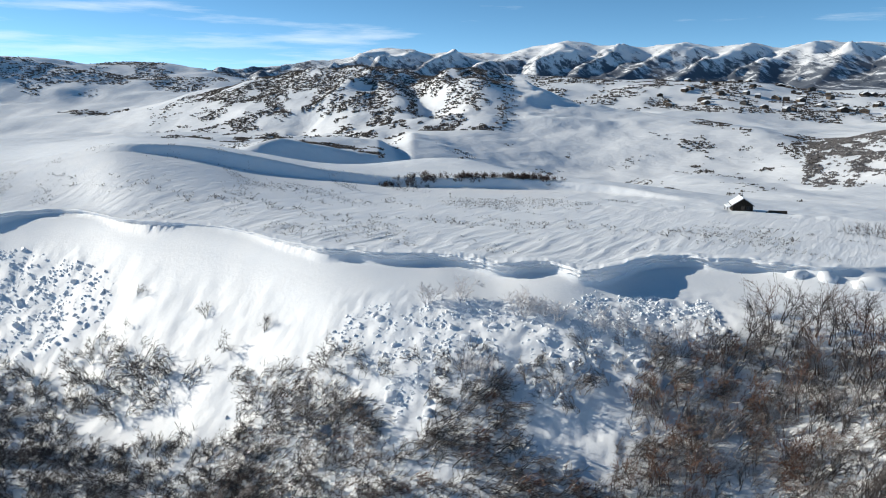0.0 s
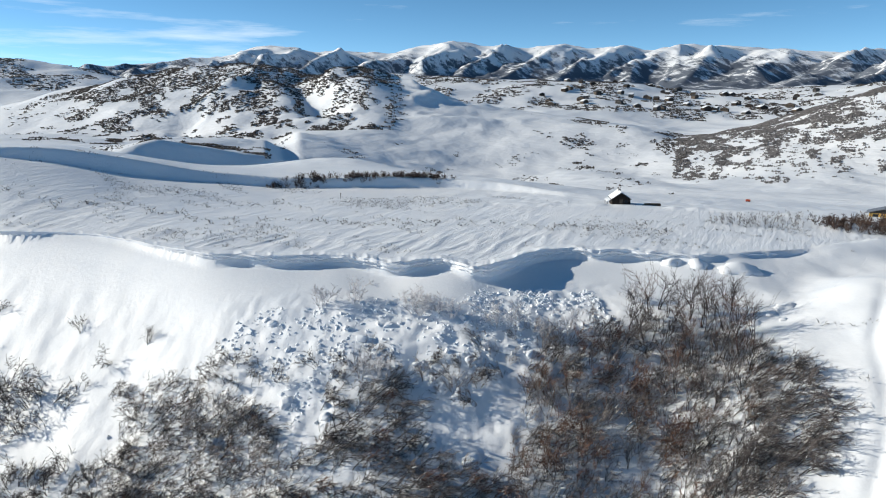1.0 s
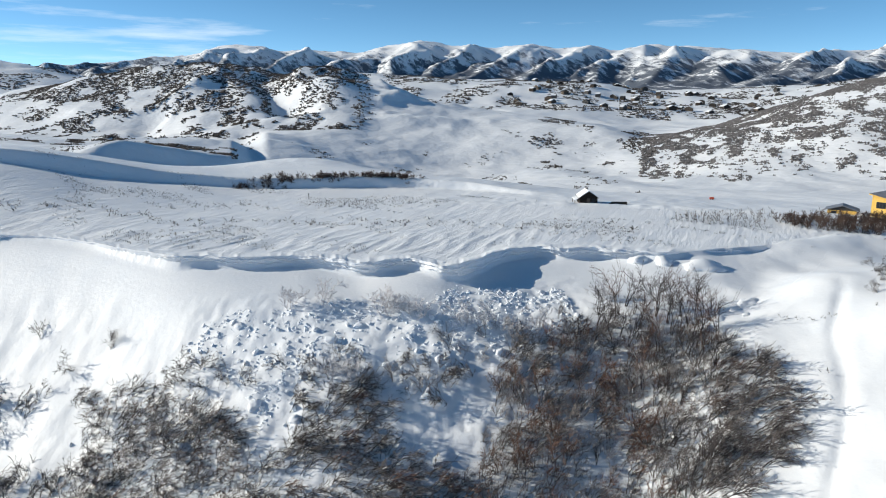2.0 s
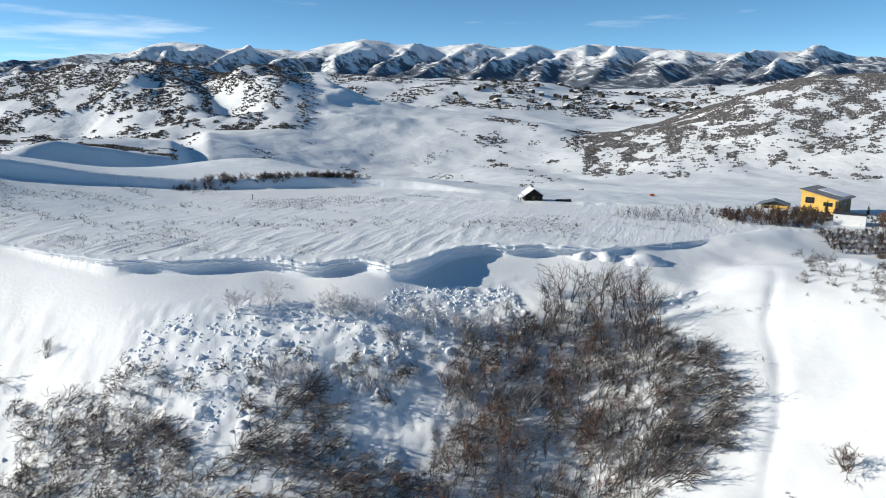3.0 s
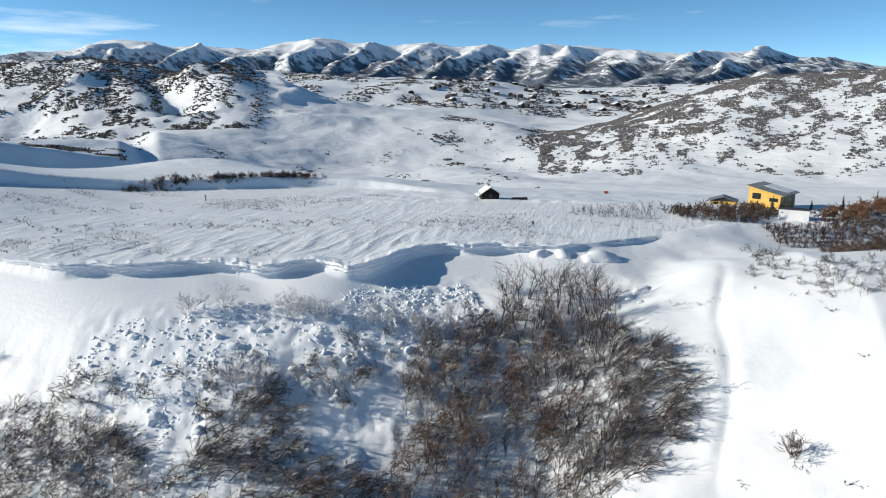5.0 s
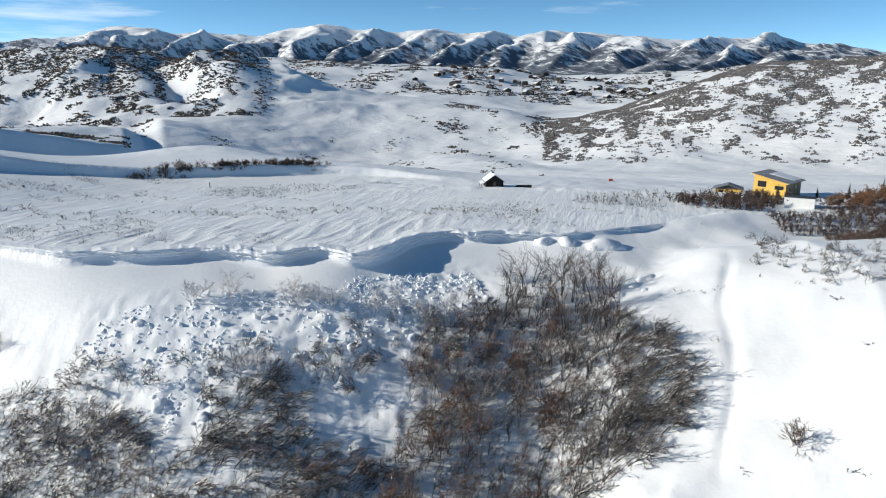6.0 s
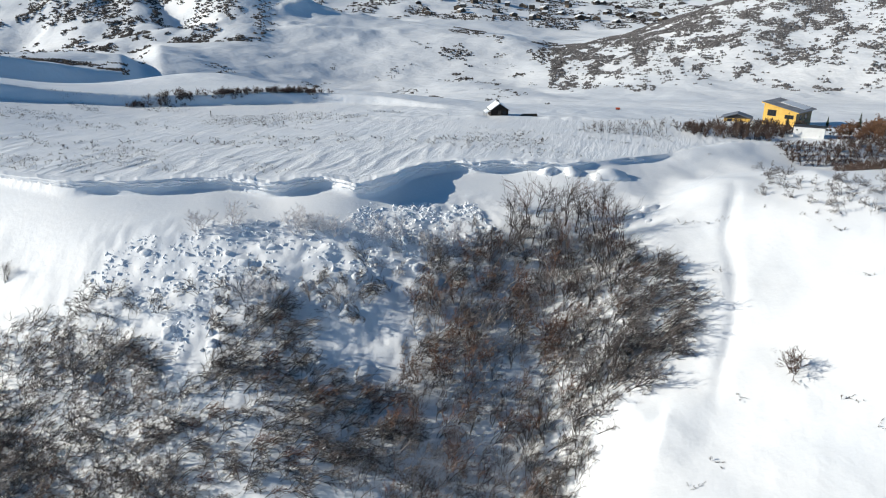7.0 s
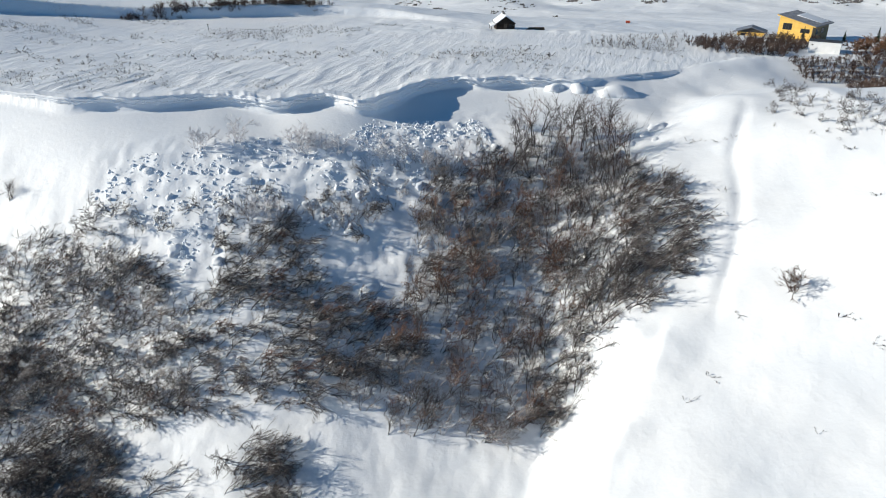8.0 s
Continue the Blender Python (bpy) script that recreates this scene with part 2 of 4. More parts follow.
def height(x, y):
    x, y = np.asarray(x, float), np.asarray(y, float)
    r = np.hypot(x, y)
    bearing = np.degrees(np.arctan2(-x, y))
    rc = brink(bearing) + 0.25 * fbm(x, y, 7, 2) * smooth(20, 60, r)
    # slope below the brink
    d = np.maximum(rc - r, 0)
    ds = np.maximum(np.interp(bearing, BEARINGS, SHOULDER) - r, 0)    # the same, from a line without the scallops
    body = np.interp(bearing, BEARINGS, BODY)
    db = 3.0 * np.logaddexp(0, (body - r) / 3.0)
    sway = bearing + 2.5 * fbm(x, y, 35, 2)
    bare = smooth(-27.5, -38, sway)                         # the open slope, with no cornice wall
    wall = np.interp(bearing, BEARINGS, WALL)
    steep = 0.52 - 0.20 * bare
    drop = wall * smooth(0, 1.1, d) + (1.5 - wall) * smooth(2, 18, ds) + 0.10 * np.minimum(ds, 30) + 0.7 * smooth(0.5, 8, ds) * (1 - smooth(10, 34, ds)) * (1 - bare) + steep * np.clip(db, 0, 36) + steep * 14 * (1 - np.exp(-np.maximum(db - 36, 0) / 14))
    lat = np.maximum(-29.5 - sway, 0)
    lateral = r * np.radians(lat * lat / (lat + 5))
    drop = drop - 0.26 * np.minimum(lateral, 30) * smooth(8, 42, d)
    near = np.interp(bearing, BEARINGS, LEVEL) - drop
    rough = smooth(6, 20, ds) * (1 - 0.9 * smooth(-36, -42, sway))
    near = near + rough * (0.28 * fbm(x, y, 7, 4) + 0.3 * smooth(12, 30, d) * fbm(x, y, 26, 2))
    slid = smooth(7, 13, ds) * (1 - smooth(34, 46, ds)) * smooth(-24, -12, x) * (1 - smooth(36, 46, x)) + smooth(12, 20, d) * (1 - smooth(60, 75, d)) * smooth(-60, -68, x)
    near = near + slid * (0.24 * fbm(x, y, 2.4, 3, 0.6) + 0.1 * fbm(x, y, 6, 2))
    # a filled-in track and soft hollows on the open slope
    gx = x - np.interp(y, [44, 47.4, 51.2, 54.9, 60.4, 67.4, 73.9, 79], [43, 46.2, 50.1, 54.1, 58.5, 62.7, 69.4, 73])
    near = near - 0.32 * np.exp(-(gx / 1.05) ** 2) * smooth(43, 52, y) * (1 - smooth(70, 80, y))
    dx = x - np.interp(y, [34, 37, 40, 42.8, 45.5, 50], [24, 28, 32, 35.4, 38.7, 43])
    near = near + 0.5 * np.exp(-(np.maximum(dx, 0) / 5.0) ** 2) * np.exp(-(np.minimum(dx, 0) / 1.2) ** 2) * smooth(36, 40, y) * (1 - smooth(45, 52, y))
    near = near + bare * (1.2 * fbm(x, y, 22, 2) + 0.12 * fbm(x, y, 6, 3))
    near = -28 + (near + 28) * smooth(6, 36, r)                  # level ground far below the drone
    # plateau and the land beyond
    rs = [rc] + [np.interp(bearing, BEARINGS, tb[0]) for tb in TABLES]
    zs = [np.interp(bearing, BEARINGS, LEVEL)] + [np.interp(bearing, BEARINGS, tb[1]) for tb in TABLES]
    far = np.zeros_like(r)
    for k in range(len(rs) - 1):
        t = np.clip((r - rs[k]) / (rs[k + 1] - rs[k]), 0, 1)
        s = t if k == 1 else t * t * (3 - 2 * t) * 0.75 + 0.25 * t
        far = np.where(r >= rs[k], zs[k] + (zs[k + 1] - zs[k]) * s, far)
    flat = smooth(0, 8, r - rc) * (1 - smooth(170, 230, r))
    far = far + flat * ((0.11 + 0.12 * smooth(34, 6, r - rc)) * (0.35 + 0.65 * smooth(-24, -14, bearing)) * (ridged(0.8 * x - 0.6 * y, (0.6 * x + 0.8 * y) * 0.22, 3.6, 3) - 0.8) + 0.3 * fbm(x, y, 30, 2))
    hills = smooth(240, 520, r) * (1 - smooth(2600, 3000, r))
    gully = smooth(620, 850, r) * (1 - smooth(1150, 1500, r))
    far = far + hills * (4.0 * fbm(x, y, 120, 4)) + hills * smooth(1100, 1800, r) * 12 * fbm(x, y, 330, 4)
    far = far + gully * smooth(-24, -4, bearing) * (1 - smooth(9, 20, bearing)) * 11 * (ridged(x, y, 190, 4, 0.5) - 0.95)
    for gb, gw, gd in ((1.6, 1.5, 16), (6.5, 1.3, 4), (11.5, 1.6, 5)):       # gullies down the middle hill
        bend = gb + 1.2 * np.sin(r * 0.012 + gb)
        far = far - gd * np.exp(-((bearing - bend) / gw) ** 2) * smooth(740, 860, r) * (1 - smooth(980, 1120, r))
    far = far + 10 * np.exp(-((x - 6) ** 2 + 0.45 * (y - 292) ** 2) / 1100)              # a rounded knoll
    far = far + 0.45 * np.exp(-((r - 168) / 1.8) ** 2) * smooth(-9, -12, bearing) * smooth(-42, -37, bearing) * (1 + 0.7 * fbm(x, y, 4, 2))   # a ploughed bank
    mount = smooth(2900, 3500, r)
    crest = smooth(3900, 4350, r)
    # spurs that run down from the crest, forking as they go
    u = np.radians(bearing) * 4400 + 0.30 * (r - 4400) + 120 * fbm(x, y, 900, 2)
    big = 1 - 4 * np.abs((u / 330) % 1 - 0.5)
    far = far + mount * (1 - 0.8 * crest) * (34 * big * (0.85 + 0.7 * fbm(x, y, 700, 2)) + 30 * (ridged(u, 0.6 * r, 330, 4, 0.5) - 1.0)) + mount * 6 * fbm(x, y, 110, 4)
    # a rounded spur before the middle hill, and the gully on its near side
    hump = np.exp(-((r - 590) / 120) ** 2)
    far = far + 15 * hump * smooth(4.6, 2.4, bearing) * smooth(-13, -1, bearing)
    brow = 436 + 10 * fbm(x, y, 60, 2) - 3 * bearing
    far = far + 12 * smooth(-10, 10, r - brow) * (1 - smooth(500, 660, r)) * smooth(3.0, 5.5, bearing) * (1 - smooth(13, 18, bearing))      # brow over a shaded hollow
    return np.where(r < rc, near, far)
# == plan end


def part(name, bm, mat, parent=None, label=""):
    me = bpy.data.meshes.new(name)
    if isinstance(bm, tuple):
        me.from_pydata(*bm[:1], [], bm[1])
    else:
        bm.to_mesh(me)
        bm.free()
    me.materials.append(mat)
    ob = new(name, me)
    ob.parent = parent
    if label:
        ob["label"] = label
    return ob


def shade_smooth(ob):
    ob.data.polygons.foreach_set("use_smooth", np.ones(len(ob.data.polygons), bool))
    return ob


def grid_mesh(name, X, Y, Z, mats, slot=None, wrap=False):
    """A sheet from a grid of rows and columns."""
    n, m = X.shape
    me = bpy.data.meshes.new(name)
    idx = np.arange(n * m).reshape(n, m)
    nxt = np.roll(idx, -1, axis=1)
    a, b, c, d = idx[:-1], nxt[:-1], nxt[1:], idx[1:]
    if not wrap:
        a, b, c, d = (q[:, :-1] for q in (a, b, c, d))
    quads = np.stack([a, b, c, d], -1).reshape(-1, 4)
    me.vertices.add(n * m)
    me.vertices.foreach_set("co", np.stack([X, Y, Z], -1).astype(np.float32).ravel())
    me.loops.add(quads.size)
    me.loops.foreach_set("vertex_index", quads.astype(np.int32).ravel())
    me.polygons.add(len(quads))
    me.polygons.foreach_set("loop_start", np.arange(0, quads.size, 4, dtype=np.int32))
    for q in mats:
        me.materials.append(q)
    if slot is not None:
        me.polygons.foreach_set("material_index", np.repeat(slot, m if wrap else m - 1).astype(np.int32) if slot.ndim == 1 else slot.astype(np.int32).ravel())
    me.polygons.foreach_set("use_smooth", np.ones(len(quads), bool))
    me.update(calc_edges=True)
    return new(name, me)


# ---------- ground: one sheet to the horizon ----------
def build_ground():
    front = np.arange(40, -66, -0.25)
    bearings = np.concatenate([front, np.arange(-68, -318, -2.5)])
    ranges = np.concatenate([np.array([0.05, 1.5, 4.0]), np.arange(6, 40, 2.0), np.arange(40, 130, 0.48), np.arange(130, 186, 1.0), np.arange(186, 224, 0.6), np.arange(224, 300, 1.1),
                             300 * 1.0095 ** np.arange(0, 240), np.arange(2900, 4620, 17.0), np.arange(4640, 4990, 60.0)])
    ranges = ranges[ranges < 4990]
    A, R = np.meshgrid(np.radians(bearings), ranges)
    X, Y = -R * np.sin(A), R * np.cos(A)
    Z = height(X, Y)
    rmid = (R[:-1] + R[1:]) / 2
    rcq = brink(np.degrees(np.arctan2(-X, Y)))[:-1]
    edge = np.where(np.degrees(np.arctan2(-X, Y))[:-1] < -10, 166, 245)
    slot = np.where(rmid > 2850, 3, np.where(rmid > edge, 2, np.where(rmid > rcq + 1, 1, 0)))
    g = grid_mesh("ground", X, Y, Z, [SNOW, SNOW_WIND, SNOW_HILL, MOUNTAIN], slot, wrap=True)
    tagged(g, "deep sunlit snow over slope, plateau, hills and mountains", "ground", kind="structure")


build_ground()


def spot(x, y, sink=0.0):
    return Vector((x, y, float(height(np.array([x]), np.array([y]))[0]) - sink))


def inside(poly, x, y):
    hit = False
    for (x0, y0), (x1, y1) in zip(poly, poly[1:] + poly[:1]):
        if (y0 > y) != (y1 > y) and x < (x1 - x0) * (y - y0) / (y1 - y0) + x0:
            hit = not hit
    return hit


def scatter(poly, count, gap, seed):
    """Places inside an outline, at least gap apart."""
    rnd, out = random.Random(seed), []
    xs, ys = [p[0] for p in poly], [p[1] for p in poly]
    for _ in range(count * 40):
        x, y = rnd.uniform(min(xs), max(xs)), rnd.uniform(min(ys), max(ys))
        if inside(poly, x, y) and all((x - a) ** 2 + (y - b) ** 2 > gap * gap for a, b in out):
            out.append((x, y))
            if len(out) == count:
                break
    return out


# ---------- cornice: the wind-built lip along the brink ----------
def build_cornice():
    b = np.arange(36, -36.05, -0.06)
    A = np.radians(b)
    rc = brink(b)
    for _ in range(2):
        rc = brink(b) + 0.25 * fbm(-rc * np.sin(A), rc * np.cos(A), 7, 2)
    x0, y0 = -rc * np.sin(A), rc * np.cos(A)
    h = np.interp(b, BEARINGS, WALL)
    strong = smooth(0.4, 1.6, h)
    flat = b * 0
    big = np.exp(-((b + 14.0) / 2.4) ** 2) * 0.9 + np.exp(-((b + 6) / 2.4) ** 2) * 0.6 + np.exp(-((b - 3) / 3.0) ** 2) * 0.3
    o = 0.15 + strong * (0.9 + big + 0.4 * perlin(b * 0.4, flat + 2.2)) + 0.16 * perlin(b * 1.5, flat + 4.4) + 0.05 * perlin(b * 4.1, flat + 8.2)
    h = h * (1 + 0.3 * perlin(b * 0.5, flat + 1.1)) + 0.16 * perlin(b * 1.7, flat + 6.6)
    base = height(x0 * (1 + 3.0 / rc), y0 * (1 + 3.0 / rc))
    sag = 0.45 * np.exp(-((b + 4.6) / 1.4) ** 2) + 0.35 * np.exp(-((b + 11.8) / 1.3) ** 2)
    crown = 0.12 + 0.22 * strong + 0.24 * perlin(b * 0.7, flat + 3.9) + 0.07 * perlin(b * 2.6, flat + 9.3)
    rows = []
    # behind the lip: (distance back from it, share of the crown's height)
    for back, up in ((5.5, -1.2), (3.8, 0.15), (2.6, 0.5), (1.6, 0.85), (0.9, 1.0), (0.4, 1.0), (0.12, 0.93)):
        rows.append((o - back, base + crown * up - sag * smooth(4.5, 0.3, back)))
    # the face, from the lip down, hollowed and set back below; two folds of it wander up and down along the wall
    first, second = 0.28 + 0.16 * perlin(b * 0.5, flat + 21.0), 0.62 + 0.18 * perlin(b * 0.42, flat + 25.0)
    for k in range(19):
        down = k / 18
        fold = 0.34 * np.exp(-((down - first) / 0.06) ** 2) + 0.36 * np.exp(-((down - second) / 0.07) ** 2)
        shelf = 0.16 * smooth(0.0, 0.06, down - first) + 0.18 * smooth(0.0, 0.06, down - second)
        inset = 0.36 * h * down ** 1.6 + shelf - 0.03 * np.sin(down * 9)
        crumb = 0.13 * perlin(b * 2.2 + down * 4.0, flat + down * 7.0) + 0.06 * perlin(b * 6.0, flat + down * 14.0)
        rows.append((o - inset * (0.35 + 0.65 * strong) + (fold + crumb) * strong, base + crown - sag - (h + 0.25) * down))
    for extra, lower in ((0.8, 1.03), (1.6, 0.97), (2.6, 0.8)):
        rows.append((o - 0.36 * h - 0.35 - extra, base + crown - sag - (h + 0.25) * lower))
    X = np.array([x0 * (1 - e / rc) for e, z in rows])
    Y = np.array([y0 * (1 - e / rc) for e, z in rows])
    Z = np.array([z for e, z in rows]) - 0.5 * smooth(-31, -35, b)
    ob = grid_mesh("snow_cornice", X, Y, Z, [SNOW])
    tagged(ob, "overhanging wavy snow cornice along the plateau's brink", "cornice", kind="structure")


build_cornice()


# ---------- trees ----------
class Wood:
    def __init__(self):
        self.v, self.f = [], []

    def tube(self, pts, radii, sides):
        first = len(self.v)
        for k, (p, r) in enumerate(zip(pts, radii)):
            ax = (pts[min(k + 1, len(pts) - 1)] - pts[max(k - 1, 0)]).normalized()
            u = ax.orthogonal().normalized()
            w = ax.cross(u)
            for q in range(sides):
                a = 2 * math.pi * q / sides
                self.v.append(p + u * (r * math.cos(a)) + w * (r * math.sin(a)))
        for k in range(len(pts) - 1):
            for q in range(sides):
                a, b = first + k * sides + q, first + k * sides + (q + 1) % sides
                self.f.append((a, b, b + sides, a + sides))

    def spike(self, p, q, r):
        ax = (q - p).normalized()
        u = ax.orthogonal().normalized()
        w = ax.cross(u)
        i = len(self.v)
        self.v += [p + u * r, p + (u * -0.5 + w * 0.87) * r, p + (u * -0.5 - w * 0.87) * r, q]
        self.f += [(i, i + 1, i + 3), (i + 1, i + 2, i + 3), (i + 2, i, i + 3)]

    def leaf(self, p, size, rnd):
        a = Vector((rnd.gauss(0, 1), rnd.gauss(0, 1), rnd.gauss(0, 0.6))).normalized()
        b = a.orthogonal().normalized()
        n = a.cross(b) * size * 0.25
        i = len(self.v)
        self.v += [p, p + (a + b * 0.45) * size * 0.5 + n, p + a * size, p + (a - b * 0.45) * size * 0.5 + n]
        self.f += [(i, i + 1, i + 2), (i, i + 2, i + 3)]

    def data(self):
        return [tuple(v) for v in self.v], self.f


def grow(seed, tall, stems, limbs, branches, twigs, spread=0.55, lean=0.15, sweep=0.0, reach=1.0, leaves=0, thick=1.0, leaf_size=1.0):
    """A bare, crooked, many-stemmed tree: stems and limbs, fine twigs, snow lying on the limbs, and withered leaves. sweep: how far it is combed over towards +x."""
    rnd = random.Random(seed)
    wood, crown, caps, leafage = Wood(), Wood(), Wood(), Wood()

    def path(p, d, length, n, bend):
        pts = [p]
        for _ in range(n):
            d = (d + Vector((rnd.gauss(sweep, bend), rnd.gauss(0, bend), rnd.gauss(0.05 - 0.2 * sweep, bend * 0.6)))).normalized()
            pts.append(pts[-1] + d * (length / n))
        return pts

    def at(pts, t):
        k = min(int(t * (len(pts) - 1)), len(pts) - 2)
        u = t * (len(pts) - 1) - k
        return pts[k].lerp(pts[k + 1], u), (pts[k + 1] - pts[k]).normalized()

    def off(d, angle):
        side = d.orthogonal().normalized()
        side.rotate(Matrix.Rotation(rnd.uniform(0, 2 * math.pi), 3, d))
        return (d * math.cos(angle) + side * math.sin(angle) + Vector((sweep * 0.35, 0, 0))).normalized()

    def cap(pts, k, r):
        a, b = pts[k], pts[k + 1]
        lift = Vector((0, 0, r * 0.9))
        caps.spike(a.lerp(b, rnd.uniform(0.0, 0.3)) + lift, b + lift, r * rnd.uniform(0.8, 1.2))

    for _ in range(stems):
        a = rnd.uniform(0, 2 * math.pi)
        tilt = rnd.uniform(0.3, 1.0) * spread
        d0 = Vector((math.cos(a) * tilt + lean, math.sin(a) * tilt, 1)).normalized()
        length = tall * rnd.uniform(0.7, 0.95)
        r0 = tall * 0.014 * rnd.uniform(0.8, 1.2) * thick
        stem = path(Vector((math.cos(a) * 0.12, math.sin(a) * 0.12, -0.5)), d0, length, 6, 0.17)
        wood.tube(stem, [r0 * (1 - 0.14 * k) for k in range(7)], 4)
        for k in range(1, 6):
            if rnd.random() < 0.35:
                cap(stem, k, r0 * 0.75)
        for _ in range(limbs):
            p, d = at(stem, rnd.uniform(0.25, 1.0))
            limb = path(p, off(d, rnd.uniform(0.4, 1.0)), tall * rnd.uniform(0.2, 0.44) * reach, 3, 0.24)
            wood.tube(limb, [r0 * 0.46 * (1 - 0.25 * k) for k in range(4)], 3)
            if rnd.random() < 0.35:
                cap(limb, rnd.randrange(3), r0 * 0.36)
            for _ in range(branches):
                p, d = at(limb, rnd.uniform(0.2, 1.0))
                br = path(p, off(d, rnd.uniform(0.35, 0.9)), tall * rnd.uniform(0.12, 0.26), 1, 0.25)
                crown.spike(br[0], br[1] + (br[1] - br[0]) * 0.25, 0.024 * thick)
                for _ in range(twigs):
                    p, d = at(br, rnd.uniform(0.15, 1.0))
                    q = p + off(d, rnd.uniform(0.3, 0.9)) * tall * rnd.uniform(0.05, 0.15)
                    crown.spike(p, q, 0.0175 * thick)
                    if leaves and rnd.random() < leaves:
                        leafage.leaf(q, rnd.uniform(0.12, 0.22) * leaf_size, rnd)
    return wood, crown, caps, leafage


def tree_kind(name, seed, tall, stems, limbs, branches, twigs, mat, label, category="tree", leaves=0, wood_mat=None, snowy=True, **kw):
    wood, crown, caps, leafage = grow(seed, tall, stems, limbs, branches, twigs, leaves=leaves, **kw)
    ob = new(name)
    part("trunk", wood.data(), wood_mat or BARK, ob)
    part("crown", crown.data(), mat, ob)
    if snowy:
        tagged(part("snow_cap", caps.data(), SNOW_BLOCK, ob, "snow lying along the limbs"), kind="stuff")
    if leaves:
        part("foliage", leafage.data(), LEAF, ob, "withered russet leaves")
    return tagged(ob, label, category)


used = set()
parts_of = {}


def twin(kind, m):
    """A copy of a thing and its parts at the pose m, sharing their meshes."""
    if kind.name not in parts_of:
        parts_of[kind.name] = list(kind.children)
    ob = kind.copy()
    scene.collection.objects.link(ob)
    ob.matrix_basis = m
    for p in parts_of[kind.name]:
        q = p.copy()
        scene.collection.objects.link(q)
        q.parent = ob
    return ob


def plant(kinds, places, group, seed, low=0.8, high=1.2, sink=0.1, lean=0.0):
    rnd = random.Random(seed)
    for x, y in places:
        k = rnd.choice(kinds)
        size = rnd.uniform(low, high)
        m = Matrix.Translation(spot(x, y, sink)) @ Euler((rnd.gauss(0, 0.06), rnd.gauss(lean, 0.07), rnd.gauss(-0.3, 0.4) if lean else rnd.uniform(0, 6.28))).to_matrix().to_4x4()
        if k.name in used:
            ob = twin(k, m)
        else:
            ob = k
            used.add(k.name)
            ob.matrix_basis = m
        ob.scale = (size, size, size * rnd.uniform(0.9, 1.1))
        ob["group"] = group


GREY = "bare grey-brown scrub oak standing in the snow"
oaks = [tree_kind("oak_tree", 11 + k, 4.8, 3, 6, 4, 5, TWIG, GREY, spread=0.7, sweep=0.07) for k in range(5)]
russet = [tree_kind("oak_tree", 31 + k, 4.8, 3, 6, 4, 5, TWIG_WARM, "scrub oak with russet twigs and some withered leaves", leaves=0.5, sweep=0.05) for k in range(2)]
pale = [tree_kind("oak_tree", 61 + k, 4.6, 3, 6, 4, 5, TWIG_PALE, "snow-dusted bare scrub oak on the slope", wood_mat=TWIG_PALE, spread=0.7, sweep=0.08) for k in range(3)]
bent = [tree_kind("bent_oak_tree", 21 + k, 4.3, 3, 6, 4, 5, TWIG, "bare scrub oak bent over by sliding snow", spread=0.6, lean=0.5, sweep=0.14, reach=1.45, thick=1.1) for k in range(5)]
bent_pale = [tree_kind("bent_oak_tree", 26 + k, 4.2, 3, 6, 4, 5, mat, "bent brown scrub oak dusted with snow", wood_mat=TWIG_PALE, spread=0.6, lean=0.45, sweep=0.13, reach=1.45, thick=1.1) for k, mat in enumerate((TWIG_WARM, TWIG_PALE))]
slope_oaks = [tree_kind("slope_oak_tree", 151 + k, 4.5, 3, 6, 4, 5, mat, "grey scrub oak combed over by the snow, its shadow long", spread=0.6, lean=0.45, sweep=0.15, reach=1.4, thick=1.1) for k, mat in enumerate((TWIG, TWIG, TWIG, TWIG_WARM, TWIG_PALE))]
west_oaks = [tree_kind("crouching_oak_tree", 161 + k, 3.6, 4, 5, 4, 4, TWIG, "low grey scrub oak crouching in sunlit snow", spread=0.7, lean=0.45, sweep=0.15, reach=1.4, thick=1.1) for k in range(4)]
leaning = [tree_kind("leaning_oak_tree", 121 + k, 5.0, 3, 6, 4, 5, TWIG, "bare scrub oak leaning out of the thicket's edge", spread=0.55, lean=0.5, sweep=0.15, reach=1.4, thick=1.1) for k in range(3)]
tall_oaks = [tree_kind("tall_oak_tree", 41 + k, 7.0, 2, 7, 5, 3, mat, "tall bare dark-stemmed oak in the thicket", spread=0.36, lean=0.05, sweep=0.03) for k, mat in enumerate((TWIG, TWIG, TWIG, TWIG_WARM))]
frosted = [tree_kind("frosted_tree", 51 + k, 4.2, 4, 5, 6, 6, RIME, "scrub oak white with rime below the cornice", wood_mat=RIME, thick=1.3) for k in range(2)]
low = [tree_kind("scrub_bush", 71 + k, 3.0, 4, 5, 4, 4, TWIG, "low bare scrub bush bent by the snow", "bush", spread=0.8, lean=0.45, sweep=0.15, reach=1.4, thick=1.1) for k in range(4)]
hedge = [tree_kind("hedge_bush", 81 + k, 2.8, 5, 4, 4, 3, TWIG_DARK, "dense brown leafless bush beside the houses", "bush", spread=0.6, lean=0.0, thick=2.0) for k in range(2)]
bank_bushes = [tree_kind("bank_bush", 85 + k, 2.8, 5, 4, 4, 3, TWIG_DARK, "low dark leafless bush along the bank's crest", "bush", spread=0.7, lean=0.0, thick=2.0) for k in range(2)]
rust = [tree_kind("rust_red_bush", 91 + k, 3.0, 4, 4, 4, 4, TWIG_DARK, "rust-red bush with withered leaves near the houses", "bush", leaves=1.0, lean=0.0, thick=1.4, leaf_size=2.2) for k in range(2)]
